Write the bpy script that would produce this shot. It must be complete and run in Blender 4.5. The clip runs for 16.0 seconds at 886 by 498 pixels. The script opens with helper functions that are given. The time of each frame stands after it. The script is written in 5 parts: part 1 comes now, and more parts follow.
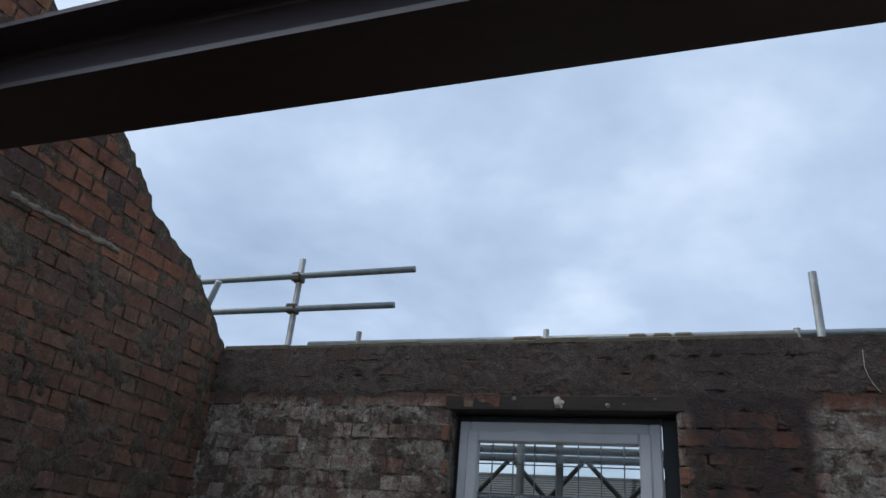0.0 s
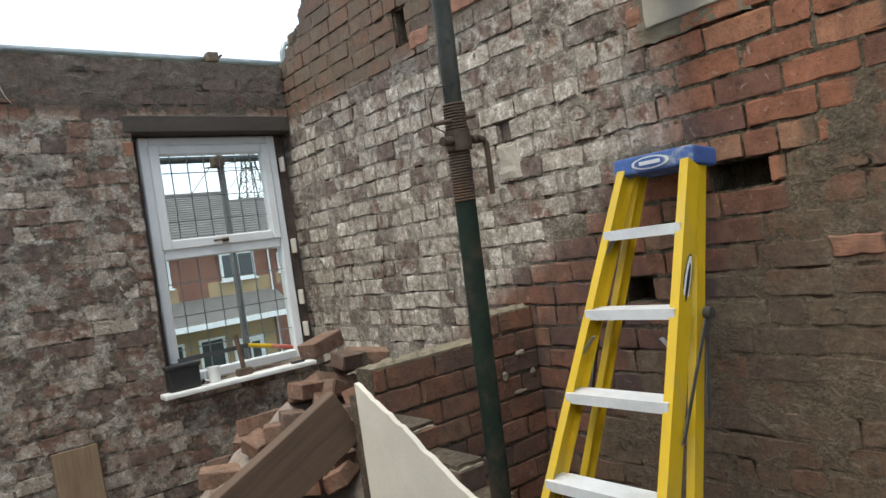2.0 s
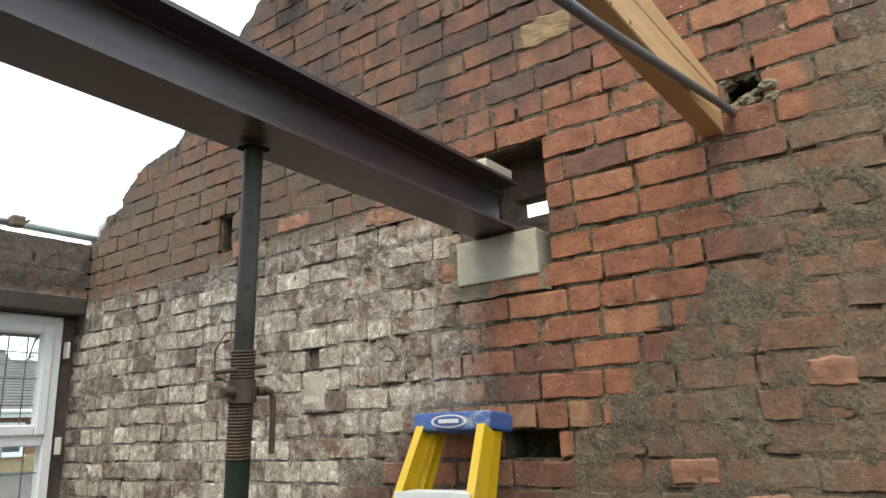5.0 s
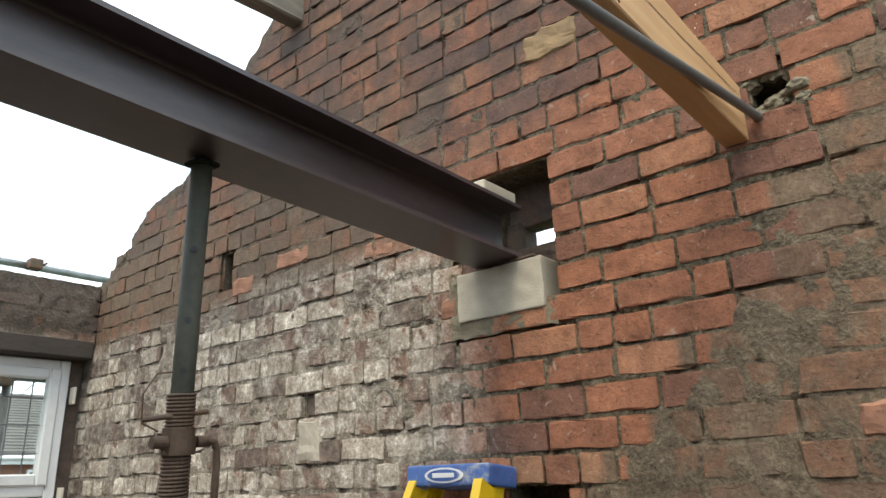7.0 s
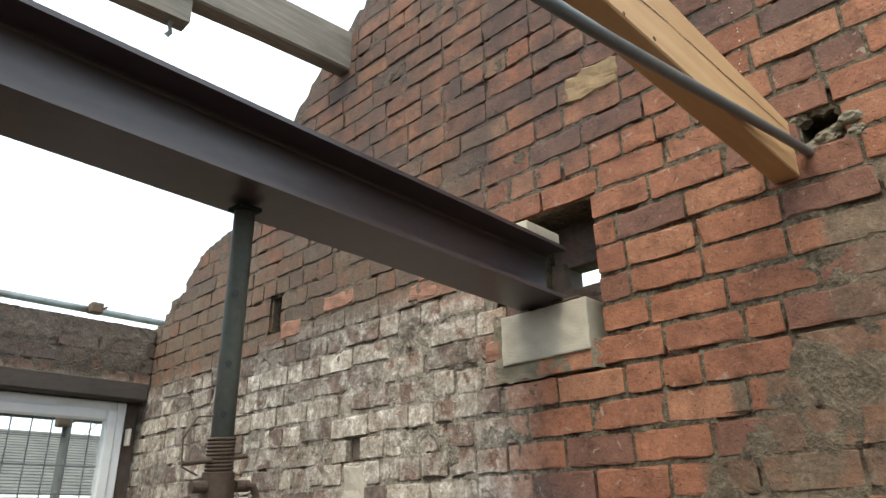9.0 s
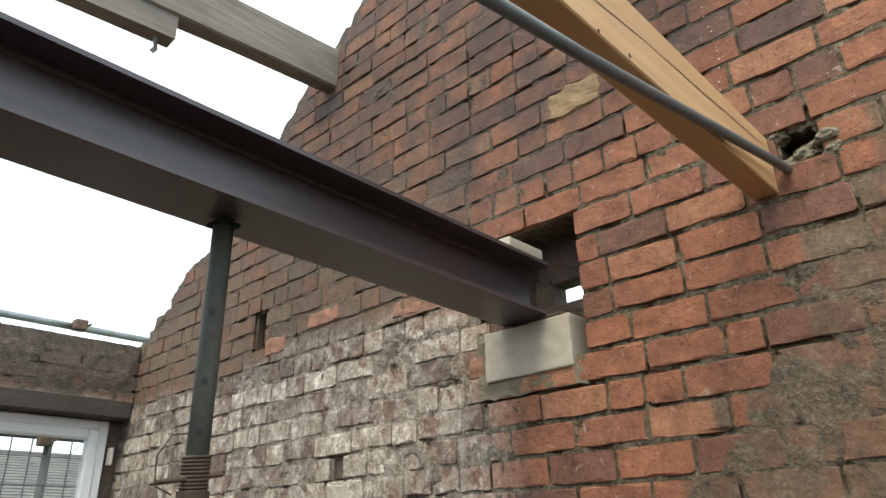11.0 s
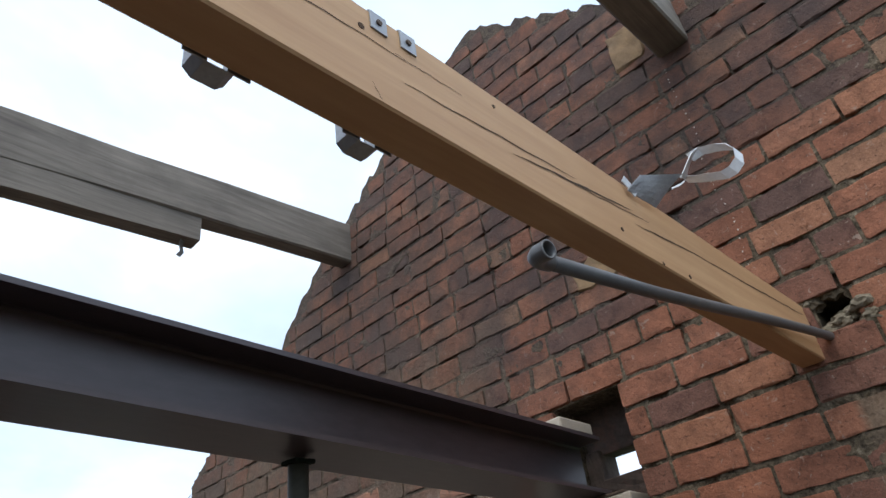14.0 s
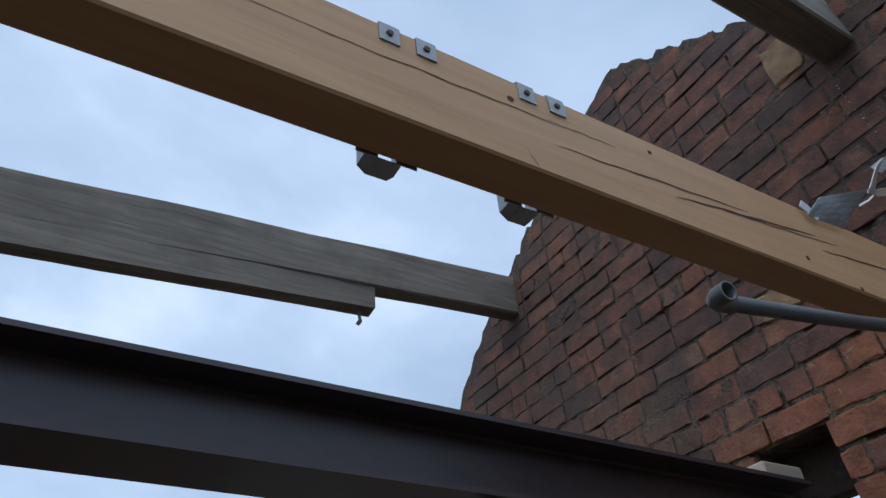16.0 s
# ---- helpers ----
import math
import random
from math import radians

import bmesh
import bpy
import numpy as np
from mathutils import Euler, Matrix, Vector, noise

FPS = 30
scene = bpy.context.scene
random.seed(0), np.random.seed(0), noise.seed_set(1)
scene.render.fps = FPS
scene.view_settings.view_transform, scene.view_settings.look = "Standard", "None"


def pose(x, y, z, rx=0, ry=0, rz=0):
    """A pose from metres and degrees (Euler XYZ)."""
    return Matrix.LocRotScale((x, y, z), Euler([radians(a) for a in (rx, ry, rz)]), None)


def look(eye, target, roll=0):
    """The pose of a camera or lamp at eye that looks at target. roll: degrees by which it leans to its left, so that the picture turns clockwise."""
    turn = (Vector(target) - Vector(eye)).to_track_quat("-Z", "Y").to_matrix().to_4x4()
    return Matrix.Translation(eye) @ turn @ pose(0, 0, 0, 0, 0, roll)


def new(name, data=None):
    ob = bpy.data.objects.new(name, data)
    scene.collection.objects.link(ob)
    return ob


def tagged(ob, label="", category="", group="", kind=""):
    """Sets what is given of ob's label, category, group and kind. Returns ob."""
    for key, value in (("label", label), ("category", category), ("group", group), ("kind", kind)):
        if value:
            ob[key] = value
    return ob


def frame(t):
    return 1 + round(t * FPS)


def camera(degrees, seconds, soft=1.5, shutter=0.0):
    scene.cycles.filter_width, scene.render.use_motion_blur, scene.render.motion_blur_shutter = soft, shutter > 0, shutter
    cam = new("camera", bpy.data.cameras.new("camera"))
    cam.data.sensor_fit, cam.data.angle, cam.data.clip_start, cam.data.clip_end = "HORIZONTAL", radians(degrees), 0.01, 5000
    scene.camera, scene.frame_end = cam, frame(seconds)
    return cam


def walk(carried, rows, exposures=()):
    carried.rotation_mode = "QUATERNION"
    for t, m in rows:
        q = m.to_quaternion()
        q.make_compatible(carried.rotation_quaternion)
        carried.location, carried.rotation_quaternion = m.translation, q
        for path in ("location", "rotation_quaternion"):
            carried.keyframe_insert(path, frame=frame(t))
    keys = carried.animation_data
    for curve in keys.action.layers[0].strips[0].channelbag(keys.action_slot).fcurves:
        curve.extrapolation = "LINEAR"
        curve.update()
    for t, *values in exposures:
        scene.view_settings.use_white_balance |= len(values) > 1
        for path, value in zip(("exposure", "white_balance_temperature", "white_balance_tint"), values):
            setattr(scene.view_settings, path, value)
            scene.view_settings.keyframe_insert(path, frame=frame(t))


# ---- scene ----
cam = camera(65.4, 16.0)
PATH = [
    (0, (-2.208, -3.405, 1.636), (-2.874, -1.713, 2.467), 5.2),
    (0.5, (-2.146, -3.453, 1.531), (-2.46, -1.561, 2.099), -0.8),
    (0.6, (-2.15, -3.462, 1.525), (-2.273, -1.528, 2.02), -3.6),
    (0.8, (-2.182, -3.509, 1.555), (-1.913, -1.559, 1.908), -6.9),
    (1, (-2.141, -3.579, 1.524), (-1.542, -1.688, 1.782), -8.0),
    (1.5, (-2.12, -3.675, 1.524), (-1.076, -1.976, 1.674), -8.1),
    (2, (-2.03, -3.845, 1.494), (-0.777, -2.286, 1.481), -8.3),
    (2.5, (-2.003, -3.911, 1.52), (-0.57, -2.519, 1.607), -6.8),
    (3, (-1.986, -3.912, 1.606), (-0.497, -2.633, 1.992), -2.6),
    (3.5, (-1.965, -3.921, 1.642), (-0.427, -2.73, 2.107), -3.3),
    (6, (-1.855, -3.827, 1.64), (-0.274, -2.713, 2.151), -2.1),
    (6.5, (-1.778, -3.817, 1.651), (-0.224, -2.686, 2.205), -2.1),
    (7, (-1.654, -3.857, 1.653), (-0.189, -2.647, 2.278), -2.1),
    (7.5, (-1.62, -3.86, 1.659), (-0.212, -2.6, 2.317), -3.6),
    (8, (-1.621, -3.863, 1.667), (-0.254, -2.584, 2.372), -4.0),
    (8.5, (-1.639, -3.876, 1.661), (-0.291, -2.595, 2.397), -2.3),
    (9, (-1.629, -3.87, 1.657), (-0.293, -2.58, 2.399), -1.1),
    (11.5, (-1.609, -3.886, 1.655), (-0.271, -2.631, 2.451), -1.5),
    (12, (-1.61, -3.879, 1.654), (-0.303, -2.574, 2.421), -2.6),
    (12.5, (-1.623, -3.864, 1.653), (-0.361, -2.511, 2.413), -2.8),
    (13, (-1.719, -3.837, 1.67), (-0.502, -2.481, 2.493), -1.3),
    (13.5, (-1.787, -3.846, 1.771), (-0.565, -2.617, 2.769), -1.0),
    (14, (-1.814, -3.865, 1.832), (-0.54, -2.768, 2.915), -8.4),
    (14.5, (-1.829, -3.868, 1.842), (-0.59, -2.781, 2.974), -9.4),
    (15, (-1.842, -3.869, 1.844), (-0.62, -2.796, 3.009), -8.7),
    (15.5, (-1.843, -3.867, 1.843), (-0.654, -2.785, 3.032), -8.2),
    (15.9, (-1.846, -3.876, 1.836), (-0.813, -2.68, 3.062), -6.9),
    (16, (-1.842, -3.883, 1.834), (-0.972, -2.578, 3.074), -5.8),
]
walk(cam, [(t, look(eye, target, roll)) for t, eye, target, roll in PATH],
     [(0.0, 0.2, 6080, 10), (0.8, 0.15, 6100, 10), (1.3, 0.7, 6350, 9), (2.0, 1.6, 6750, 6), (3.0, 1.9, 7150, 5), (12.8, 1.93, 7150, 5),
      (13.4, 1.6, 6750, 7), (14.0, 1.1, 6450, 11), (15.0, 0.62, 6000, 10), (16.0, 0.3, 5880, 9)])

# ---- world, sun ----
SKY = 1.0
world = bpy.data.worlds.new("overcast")
scene.world = world
world.use_nodes = True


class Nodes:
    """A short hand for node graphs."""

    def __init__(self, tree):
        self.t = tree
        tree.nodes.clear()

    def n(self, kind):
        return self.t.nodes.new(kind)

    def link(self, a, b):
        self.t.links.new(a, b)

    def put(self, sock, v):
        if isinstance(v, bpy.types.NodeSocket):
            self.link(v, sock)
        else:
            sock.default_value = v

    def m(self, op, a, b=0.0, clamp=False):
        nd = self.n("ShaderNodeMath")
        nd.operation, nd.use_clamp = op, clamp
        self.put(nd.inputs[0], a), self.put(nd.inputs[1], b)
        return nd.outputs[0]

    def step(self, v, lo, hi, a=0.0, b=1.0):
        nd = self.n("ShaderNodeMapRange")
        nd.interpolation_type = "SMOOTHSTEP"
        self.put(nd.inputs[0], v)
        for i, x in zip((1, 2, 3, 4), (lo, hi, a, b)):
            nd.inputs[i].default_value = x
        return nd.outputs[0]

    def noise(self, vec, scale, detail=4.0, rough=0.55, dist=0.0):
        nd = self.n("ShaderNodeTexNoise")
        if vec is not None:
            self.link(vec, nd.inputs["Vector"])
        nd.inputs["Scale"].default_value = scale
        nd.inputs["Detail"].default_value = detail
        nd.inputs["Roughness"].default_value = rough
        nd.inputs["Distortion"].default_value = dist
        return nd.outputs["Fac"]

    def mix(self, f, a, b, mode="MIX"):
        nd = self.n("ShaderNodeMix")
        nd.data_type, nd.blend_type = "RGBA", mode
        self.put(nd.inputs[0], f)
        for s, v in ((nd.inputs[6], a), (nd.inputs[7], b)):
            self.put(s, v if isinstance(v, bpy.types.NodeSocket) else (*v[:3], 1.0))
        return nd.outputs[2]

    def ramp(self, f, stops, constant=False):
        nd = self.n("ShaderNodeValToRGB")
        nd.color_ramp.interpolation = "CONSTANT" if constant else "LINEAR"
        el = nd.color_ramp.elements
        while len(el) < len(stops):
            el.new(0.5)
        for e, (p, c) in zip(el, stops):
            e.position, e.color = p, (*c, 1.0)
        self.link(f, nd.inputs[0])
        return nd.outputs[0]

    def scaled(self, vec, x, y, z):
        nd = self.n("ShaderNodeVectorMath")
        nd.operation = "MULTIPLY"
        self.link(vec, nd.inputs[0])
        nd.inputs[1].default_value = (x, y, z)
        return nd.outputs[0]


g = Nodes(world.node_tree)
direction = g.n("ShaderNodeTexCoord").outputs["Generated"]
sep = g.n("ShaderNodeSeparateXYZ")
g.link(direction, sep.inputs[0])
height = g.m("ADD", g.m("MAXIMUM", sep.outputs[2], 0.0), 0.22)
comb = g.n("ShaderNodeCombineXYZ")
g.link(g.m("DIVIDE", sep.outputs[0], height), comb.inputs[0])
g.link(g.m("DIVIDE", sep.outputs[1], height), comb.inputs[1])
big = g.noise(comb.outputs[0], 1.15, 6.0, 0.52, 0.3)
small = g.noise(comb.outputs[0], 3.2, 5.0, 0.5, 0.2)
cloud = g.m("ADD", g.m("MULTIPLY", big, 0.75), g.m("MULTIPLY", small, 0.25))
grey = g.ramp(cloud, [(0.36, (0.36, 0.45, 0.58)), (0.5, (0.50, 0.60, 0.74)), (0.64, (0.76, 0.84, 0.95))])
nishita = g.n("ShaderNodeTexSky")
nishita.sky_type, nishita.sun_disc = "NISHITA", False
nishita.sun_elevation, nishita.sun_rotation = radians(60), radians(-124)
blue = g.mix(1.0, nishita.outputs[0], (0.1, 0.1, 0.1), "MULTIPLY")
low = g.step(sep.outputs[2], -0.15, 0.35, 0.25, 0.0)
sky = g.mix(0.12, grey, blue)
sky = g.mix(low, sky, (0.86, 0.90, 0.95))
bg = g.n("ShaderNodeBackground")
g.link(sky, bg.inputs[0])
bg.inputs[1].default_value = SKY
g.link(bg.outputs[0], g.n("ShaderNodeOutputWorld").inputs[0])

sun = new("sun", bpy.data.lights.new("sun", "SUN"))
sun.data.energy, sun.data.angle, sun.data.color = 1.3, radians(40), (1.0, 0.95, 0.88)
sun.matrix_world = look((-6, -4, 14), (0, -2, 2))

# ---- materials ----


def material(name):
    mt = bpy.data.materials.new(name)
    mt.use_nodes = True
    k = Nodes(mt.node_tree)
    sh = k.n("ShaderNodeBsdfPrincipled")
    k.link(sh.outputs[0], k.n("ShaderNodeOutputMaterial").inputs[0])
    return mt, k, sh


def bump(k, sh, h, strength, dist=0.01):
    b = k.n("ShaderNodeBump")
    b.inputs["Strength"].default_value, b.inputs["Distance"].default_value = strength, dist
    k.link(h, b.inputs["Height"])
    k.link(b.outputs[0], sh.inputs["Normal"])


def plain(name, rgb, rough=0.6, metal=0.0, var=0.25, scale=14.0, grain=120.0, relief=0.15, dirt=None, stretch=(1, 1, 1), gloss=0.5):
    """A surface of one colour with broad blotches, fine grain and optional dirt."""
    mt, k, sh = material(name)
    pos = k.scaled(k.n("ShaderNodeTexCoord").outputs["Object"], *stretch)
    a, b = k.noise(pos, scale, 5.0), k.noise(pos, grain, 3.0)
    v = k.m("ADD", k.m("MULTIPLY", a, 0.7), k.m("MULTIPLY", b, 0.3))
    lo, hi = [c * (1 - var) for c in rgb], [min(1, c * (1 + var)) for c in rgb]
    col = k.ramp(v, [(0.3, lo), (0.7, hi)])
    if dirt:
        col = k.mix(k.step(k.noise(pos, scale * 0.45, 6.0, 0.65), 0.5, 0.66, 0.0, dirt[1]), col, dirt[0])
    k.link(col, sh.inputs["Base Color"])
    k.link(k.m("ADD", k.m("MULTIPLY", a, 0.2), rough - 0.1), sh.inputs["Roughness"])
    sh.inputs["Metallic"].default_value = metal
    sh.inputs["Specular IOR Level"].default_value = gloss
    bump(k, sh, v, relief, 0.004)
    return mt


def region_right(k, p, own):
    """Where the gable wall is limewashed, and where cement is smeared over it."""
    y, z = p[1], p[2]
    edge = k.m("SUBTRACT", y, k.m("ADD", -2.62, k.m("MULTIPLY", k.m("MAXIMUM", k.m("SUBTRACT", 1.72, z), 0.0), 1.9)))
    lime = k.m("MULTIPLY", k.step(edge, -0.12, 0.25), k.step(k.m("ADD", z, k.m("MULTIPLY", k.m("SUBTRACT", own, 0.5), 0.12)), 2.33, 2.46, 1.0, 0.0))
    row = k.m("FLOOR", k.m("DIVIDE", k.m("SUBTRACT", z, 2.130), 0.0852))
    zc = k.m("ADD", k.m("MULTIPLY", row, 0.0852), 2.173)
    line = k.m("SUBTRACT", k.m("ADD", -2.94, k.m("DIVIDE", k.m("SUBTRACT", 1.59, zc), 1.10)), y)
    line = k.m("ADD", line, k.m("MULTIPLY", k.m("SINE", k.m("MULTIPLY", row, 12.9)), 0.05))
    cement = k.step(k.m("ADD", line, k.m("MULTIPLY", k.m("SUBTRACT", own, 0.5), 0.14)), -0.012, 0.022)
    cement = k.m("MULTIPLY", cement, k.step(edge, -0.2, 0.0, 1.0, 0.0))
    dust = k.m("MULTIPLY", k.step(y, -2.6, -2.2, 0.0, 0.75), k.m("MULTIPLY", k.step(z, 2.32, 2.48), k.step(z, 2.75, 3.15, 1.0, 0.2)))
    cement = k.m("MAXIMUM", cement, dust)
    # Soot towards the top; the last term darkens the wall below 1.6 m.
    soot = k.m("ADD", k.step(k.m("ADD", z, k.m("MULTIPLY", y, 0.45)), 1.22, 1.66, 0.0, 0.82), k.m("MULTIPLY", k.step(z, 1.25, 1.6, 1.0, 0.0), 0.75))
    return lime, cement, soot


def region_front(k, p, own):
    x, z = p[0], p[2]
    flue = k.m("MULTIPLY", k.step(x, -2.32, -2.22), k.step(x, -1.78, -1.70, 1.0, 0.0))
    flue = k.m("MULTIPLY", flue, k.step(z, 1.05, 1.2))
    lime = k.m("MULTIPLY", k.step(z, 2.36, 2.46, 0.90, 0.05), k.m("SUBTRACT", 1.0, flue))
    cement = k.m("ADD", k.step(z, 2.40, 2.50, 0.08, 0.85), k.step(z, 2.60, 2.68, 0.0, 0.12))
    return lime, cement, k.m("ADD", k.m("MULTIPLY", flue, 0.95), k.step(z, 2.36, 2.5, 0.12, 0.85))


def region_left(k, p, own):
    y, z = p[1], p[2]
    cement = k.m("MULTIPLY", k.step(k.m("ADD", z, k.m("MULTIPLY", k.m("SUBTRACT", own, 0.5), 0.10)), 2.86, 2.96, 0.66, 0.06), 1.0)
    return k.m("MULTIPLY", k.step(z, 2.3, 2.0, 0.0, 1.0), 0.15), cement, k.step(z, 2.8, 3.4, 0.02, 0.06)


def region_none(k, p, own):
    return 0.0, 0.26, 0.55


def fresh_right(k, sp):
    """The stretch of the gable where the brick is cleanest."""
    y, z = sp.outputs[1], sp.outputs[2]
    return k.m("MULTIPLY", k.m("MULTIPLY", k.step(y, -3.9, -3.6), k.step(y, -2.75, -2.6, 1.0, 0.0)), k.m("MULTIPLY", k.step(z, 1.6, 1.8), k.step(z, 2.60, 2.72, 1.0, 0.0)))


def masonry(name, region, brick=True, joined=False, fresh=None, hold=0.0, soak=0.50, tint=(1.0, 1.0, 1.0)):
    """Old brick or mortar with lime, cement and soot in the patches that the wall has."""
    mt, k, sh = material(name)
    geo = k.n("ShaderNodeNewGeometry")
    pos = geo.outputs["Position"]
    sp = k.n("ShaderNodeSeparateXYZ")
    k.link(pos, sp.inputs[0])
    rnd = geo.outputs["Random Per Island"] if joined else k.n("ShaderNodeObjectInfo").outputs["Random"]
    fine, mid, broad = k.noise(pos, 85, 5.0, 0.65), k.noise(pos, 27, 5.0, 0.65, 0.1), k.noise(pos, 5.5, 5.0, 0.6)
    if brick:
        tone = rnd
        if fresh:
            tone = k.m("ADD", k.m("MULTIPLY", rnd, k.m("SUBTRACT", 1.0, k.m("MULTIPLY", fresh(k, sp), 0.22))), k.m("MULTIPLY", fresh(k, sp), 0.16))
        col = k.ramp(tone, [(0.0, (0.095, 0.062, 0.052)), (0.15, (0.160, 0.082, 0.060)), (0.34, (0.228, 0.096, 0.057)),
                           (0.56, (0.300, 0.122, 0.068)), (0.74, (0.245, 0.102, 0.060)), (0.90, (0.325, 0.145, 0.082)), (1.0, (0.26, 0.150, 0.092))])
        col = k.mix(1.0, col, k.ramp(k.m("ADD", k.m("MULTIPLY", k.noise(pos, 13, 5.0, 0.6, 0.3), 0.55), k.m("ADD", k.m("MULTIPLY", mid, 0.28), k.m("MULTIPLY", fine, 0.17))), [(0.34, (0.42, 0.42, 0.43)), (0.47, (0.83, 0.84, 0.85)), (0.58, (1.05, 1.05, 1.05)), (0.68, (1.40, 1.42, 1.42))]), "MULTIPLY")
        pits = k.m("MAXIMUM", k.step(k.noise(pos, 120, 2.0, 0.5, 0.3), 0.63, 0.68), k.step(k.noise(k.scaled(pos, 22, 22, 95), 1.0, 3.0, 0.6, 0.4), 0.66, 0.70))
        col = k.mix(k.m("MULTIPLY", pits, 0.38), col, (0.060, 0.036, 0.028))
        col = k.mix(1.0, col, k.ramp(k.noise(pos, 260, 3.0, 0.7), [(0.30, (0.80, 0.79, 0.78)), (0.5, (1.0, 1.0, 1.0)), (0.70, (1.2, 1.2, 1.2))]), "MULTIPLY")
        col = k.mix(k.step(k.noise(pos, 31, 4.0, 0.7, 0.8), 0.60, 0.70, 0.0, 0.55), col, (0.36, 0.29, 0.23))
    else:
        col = k.ramp(k.m("ADD", k.m("MULTIPLY", mid, 0.5), k.m("MULTIPLY", fine, 0.5)), [(0.36, (0.026, 0.020, 0.013)), (0.45, (0.072, 0.056, 0.036)), (0.56, (0.130, 0.103, 0.068)), (0.66, (0.24, 0.195, 0.136))])
    lime, cement, soot = region(k, (sp.outputs[0], sp.outputs[1], sp.outputs[2]), rnd if brick else k.noise(pos, 9, 3.0, 0.6))
    col = k.mix(k.m("MULTIPLY", soot, k.step(broad, 0.35, 0.62, 0.45, 1.0)), col, (0.055, 0.042, 0.040))
    patch = k.m("ADD", k.m("MULTIPLY", broad, 0.50), k.m("MULTIPLY", k.noise(pos, 15, 7.0, 0.70, 0.25), 0.50))
    patch = k.m("ADD", patch, k.m("MULTIPLY", k.m("SUBTRACT", rnd, 0.5), 0.19)) if brick else patch
    stain = k.noise(pos, 8.5, 6.0, 0.7, 0.1)
    limecol = k.ramp(k.m("ADD", k.m("MULTIPLY", fine, 0.30), k.m("ADD", k.m("MULTIPLY", mid, 0.35), k.m("MULTIPLY", stain, 0.35))),
                     [(0.37, (0.105, 0.086, 0.070)), (0.45, (0.220, 0.190, 0.155)), (0.53, (0.360, 0.325, 0.280)), (0.61, (0.66, 0.62, 0.56))])
    if brick:
        limecol = k.mix(1.0, limecol, k.ramp(rnd, [(0.0, (0.62, 0.60, 0.58)), (0.35, (0.92, 0.91, 0.90)), (0.7, (1.05, 1.04, 1.02)), (1.0, (1.20, 1.19, 1.17))]), "MULTIPLY")
    held = k.m("MULTIPLY", k.step(patch, 0.40 - 0.5 * hold, 0.47 - 0.5 * hold), k.step(k.noise(pos, 10.5, 6.0, 0.7, 0.4), 0.60, 0.66, 1.0, 0.35))
    cover = k.m("MULTIPLY", k.m("MULTIPLY", held, 0.93 if brick else soak), lime)
    bare = k.m("MULTIPLY", k.m("SUBTRACT", 1.0, held), k.m("MULTIPLY", lime, 0.74))
    col = k.mix(bare, col, k.ramp(mid, [(0.32, (0.066, 0.053, 0.045)), (0.5, (0.132, 0.106, 0.088)), (0.68, (0.25, 0.185, 0.15))]))
    col = k.mix(cover, col, limecol)
    greycol = k.ramp(k.m("ADD", k.m("MULTIPLY", fine, 0.35), k.m("ADD", k.m("MULTIPLY", mid, 0.3), k.m("MULTIPLY", broad, 0.35))), [(0.38, (0.060, 0.046, 0.033)), (0.5, (0.116, 0.087, 0.059)), (0.62, (0.188, 0.144, 0.099))])
    greycol = k.mix(1.0, greycol, tint, "MULTIPLY")
    col = k.mix(k.m("MULTIPLY", k.step(patch, 0.46, 0.56, 0.60 if brick else 0.8, 0.88), cement), col, greycol)
    k.link(col, sh.inputs["Base Color"])
    sh.inputs["Roughness"].default_value = 0.9
    sh.inputs["Specular IOR Level"].default_value = 0.25
    h = k.m("ADD", k.m("MULTIPLY", fine, 0.38 if brick else 0.75), k.m("ADD", k.m("MULTIPLY", mid, 0.70), k.m("MULTIPLY", cover, 0.35)))
    if brick:
        h = k.m("SUBTRACT", h, k.m("MULTIPLY", pits, 0.35))
    bump(k, sh, h, 0.9, 0.007 if brick else 0.011)
    return mt


def timber(name, light, dark, axis, rough=0.65, grain=30.0, wear=0.3):
    """Sawn wood with the grain along one axis (0, 1 or 2)."""
    mt, k, sh = material(name)
    s = [1.0, 1.0, 1.0]
    s[axis] = 0.06
    pos = k.scaled(k.n("ShaderNodeTexCoord").outputs["Object"], *s)
    a = k.noise(pos, grain, 5.0, 0.6, 1.2)
    b = k.noise(pos, grain * 5, 3.0, 0.6)
    c = k.noise(k.n("ShaderNodeTexCoord").outputs["Object"], 3.5, 5.0, 0.6)
    f = k.m("ADD", k.m("MULTIPLY", a, 0.65), k.m("MULTIPLY", b, 0.35))
    col = k.ramp(f, [(0.3, dark), (0.62, light)])
    col = k.mix(k.step(c, 0.45, 0.7, 0.0, wear), col, dark)
    k.link(col, sh.inputs["Base Color"])
    sh.inputs["Roughness"].default_value = rough
    bump(k, sh, f, 0.35, 0.003)
    return mt


def glass_material():
    mt = bpy.data.materials.new("window_glass")
    mt.use_nodes = True
    k = Nodes(mt.node_tree)
    fres = k.n("ShaderNodeFresnel")
    fres.inputs[0].default_value = 1.5
    gl = k.n("ShaderNodeBsdfGlossy")
    gl.inputs["Roughness"].default_value = 0.02
    tr = k.n("ShaderNodeBsdfTransparent")
    tr.inputs[0].default_value = (0.90, 0.93, 0.92, 1)
    mx = k.n("ShaderNodeMixShader")
    k.link(fres.outputs[0], mx.inputs[0]), k.link(tr.outputs[0], mx.inputs[1]), k.link(gl.outputs[0], mx.inputs[2])
    k.link(mx.outputs[0], k.n("ShaderNodeOutputMaterial").inputs[0])
    return mt


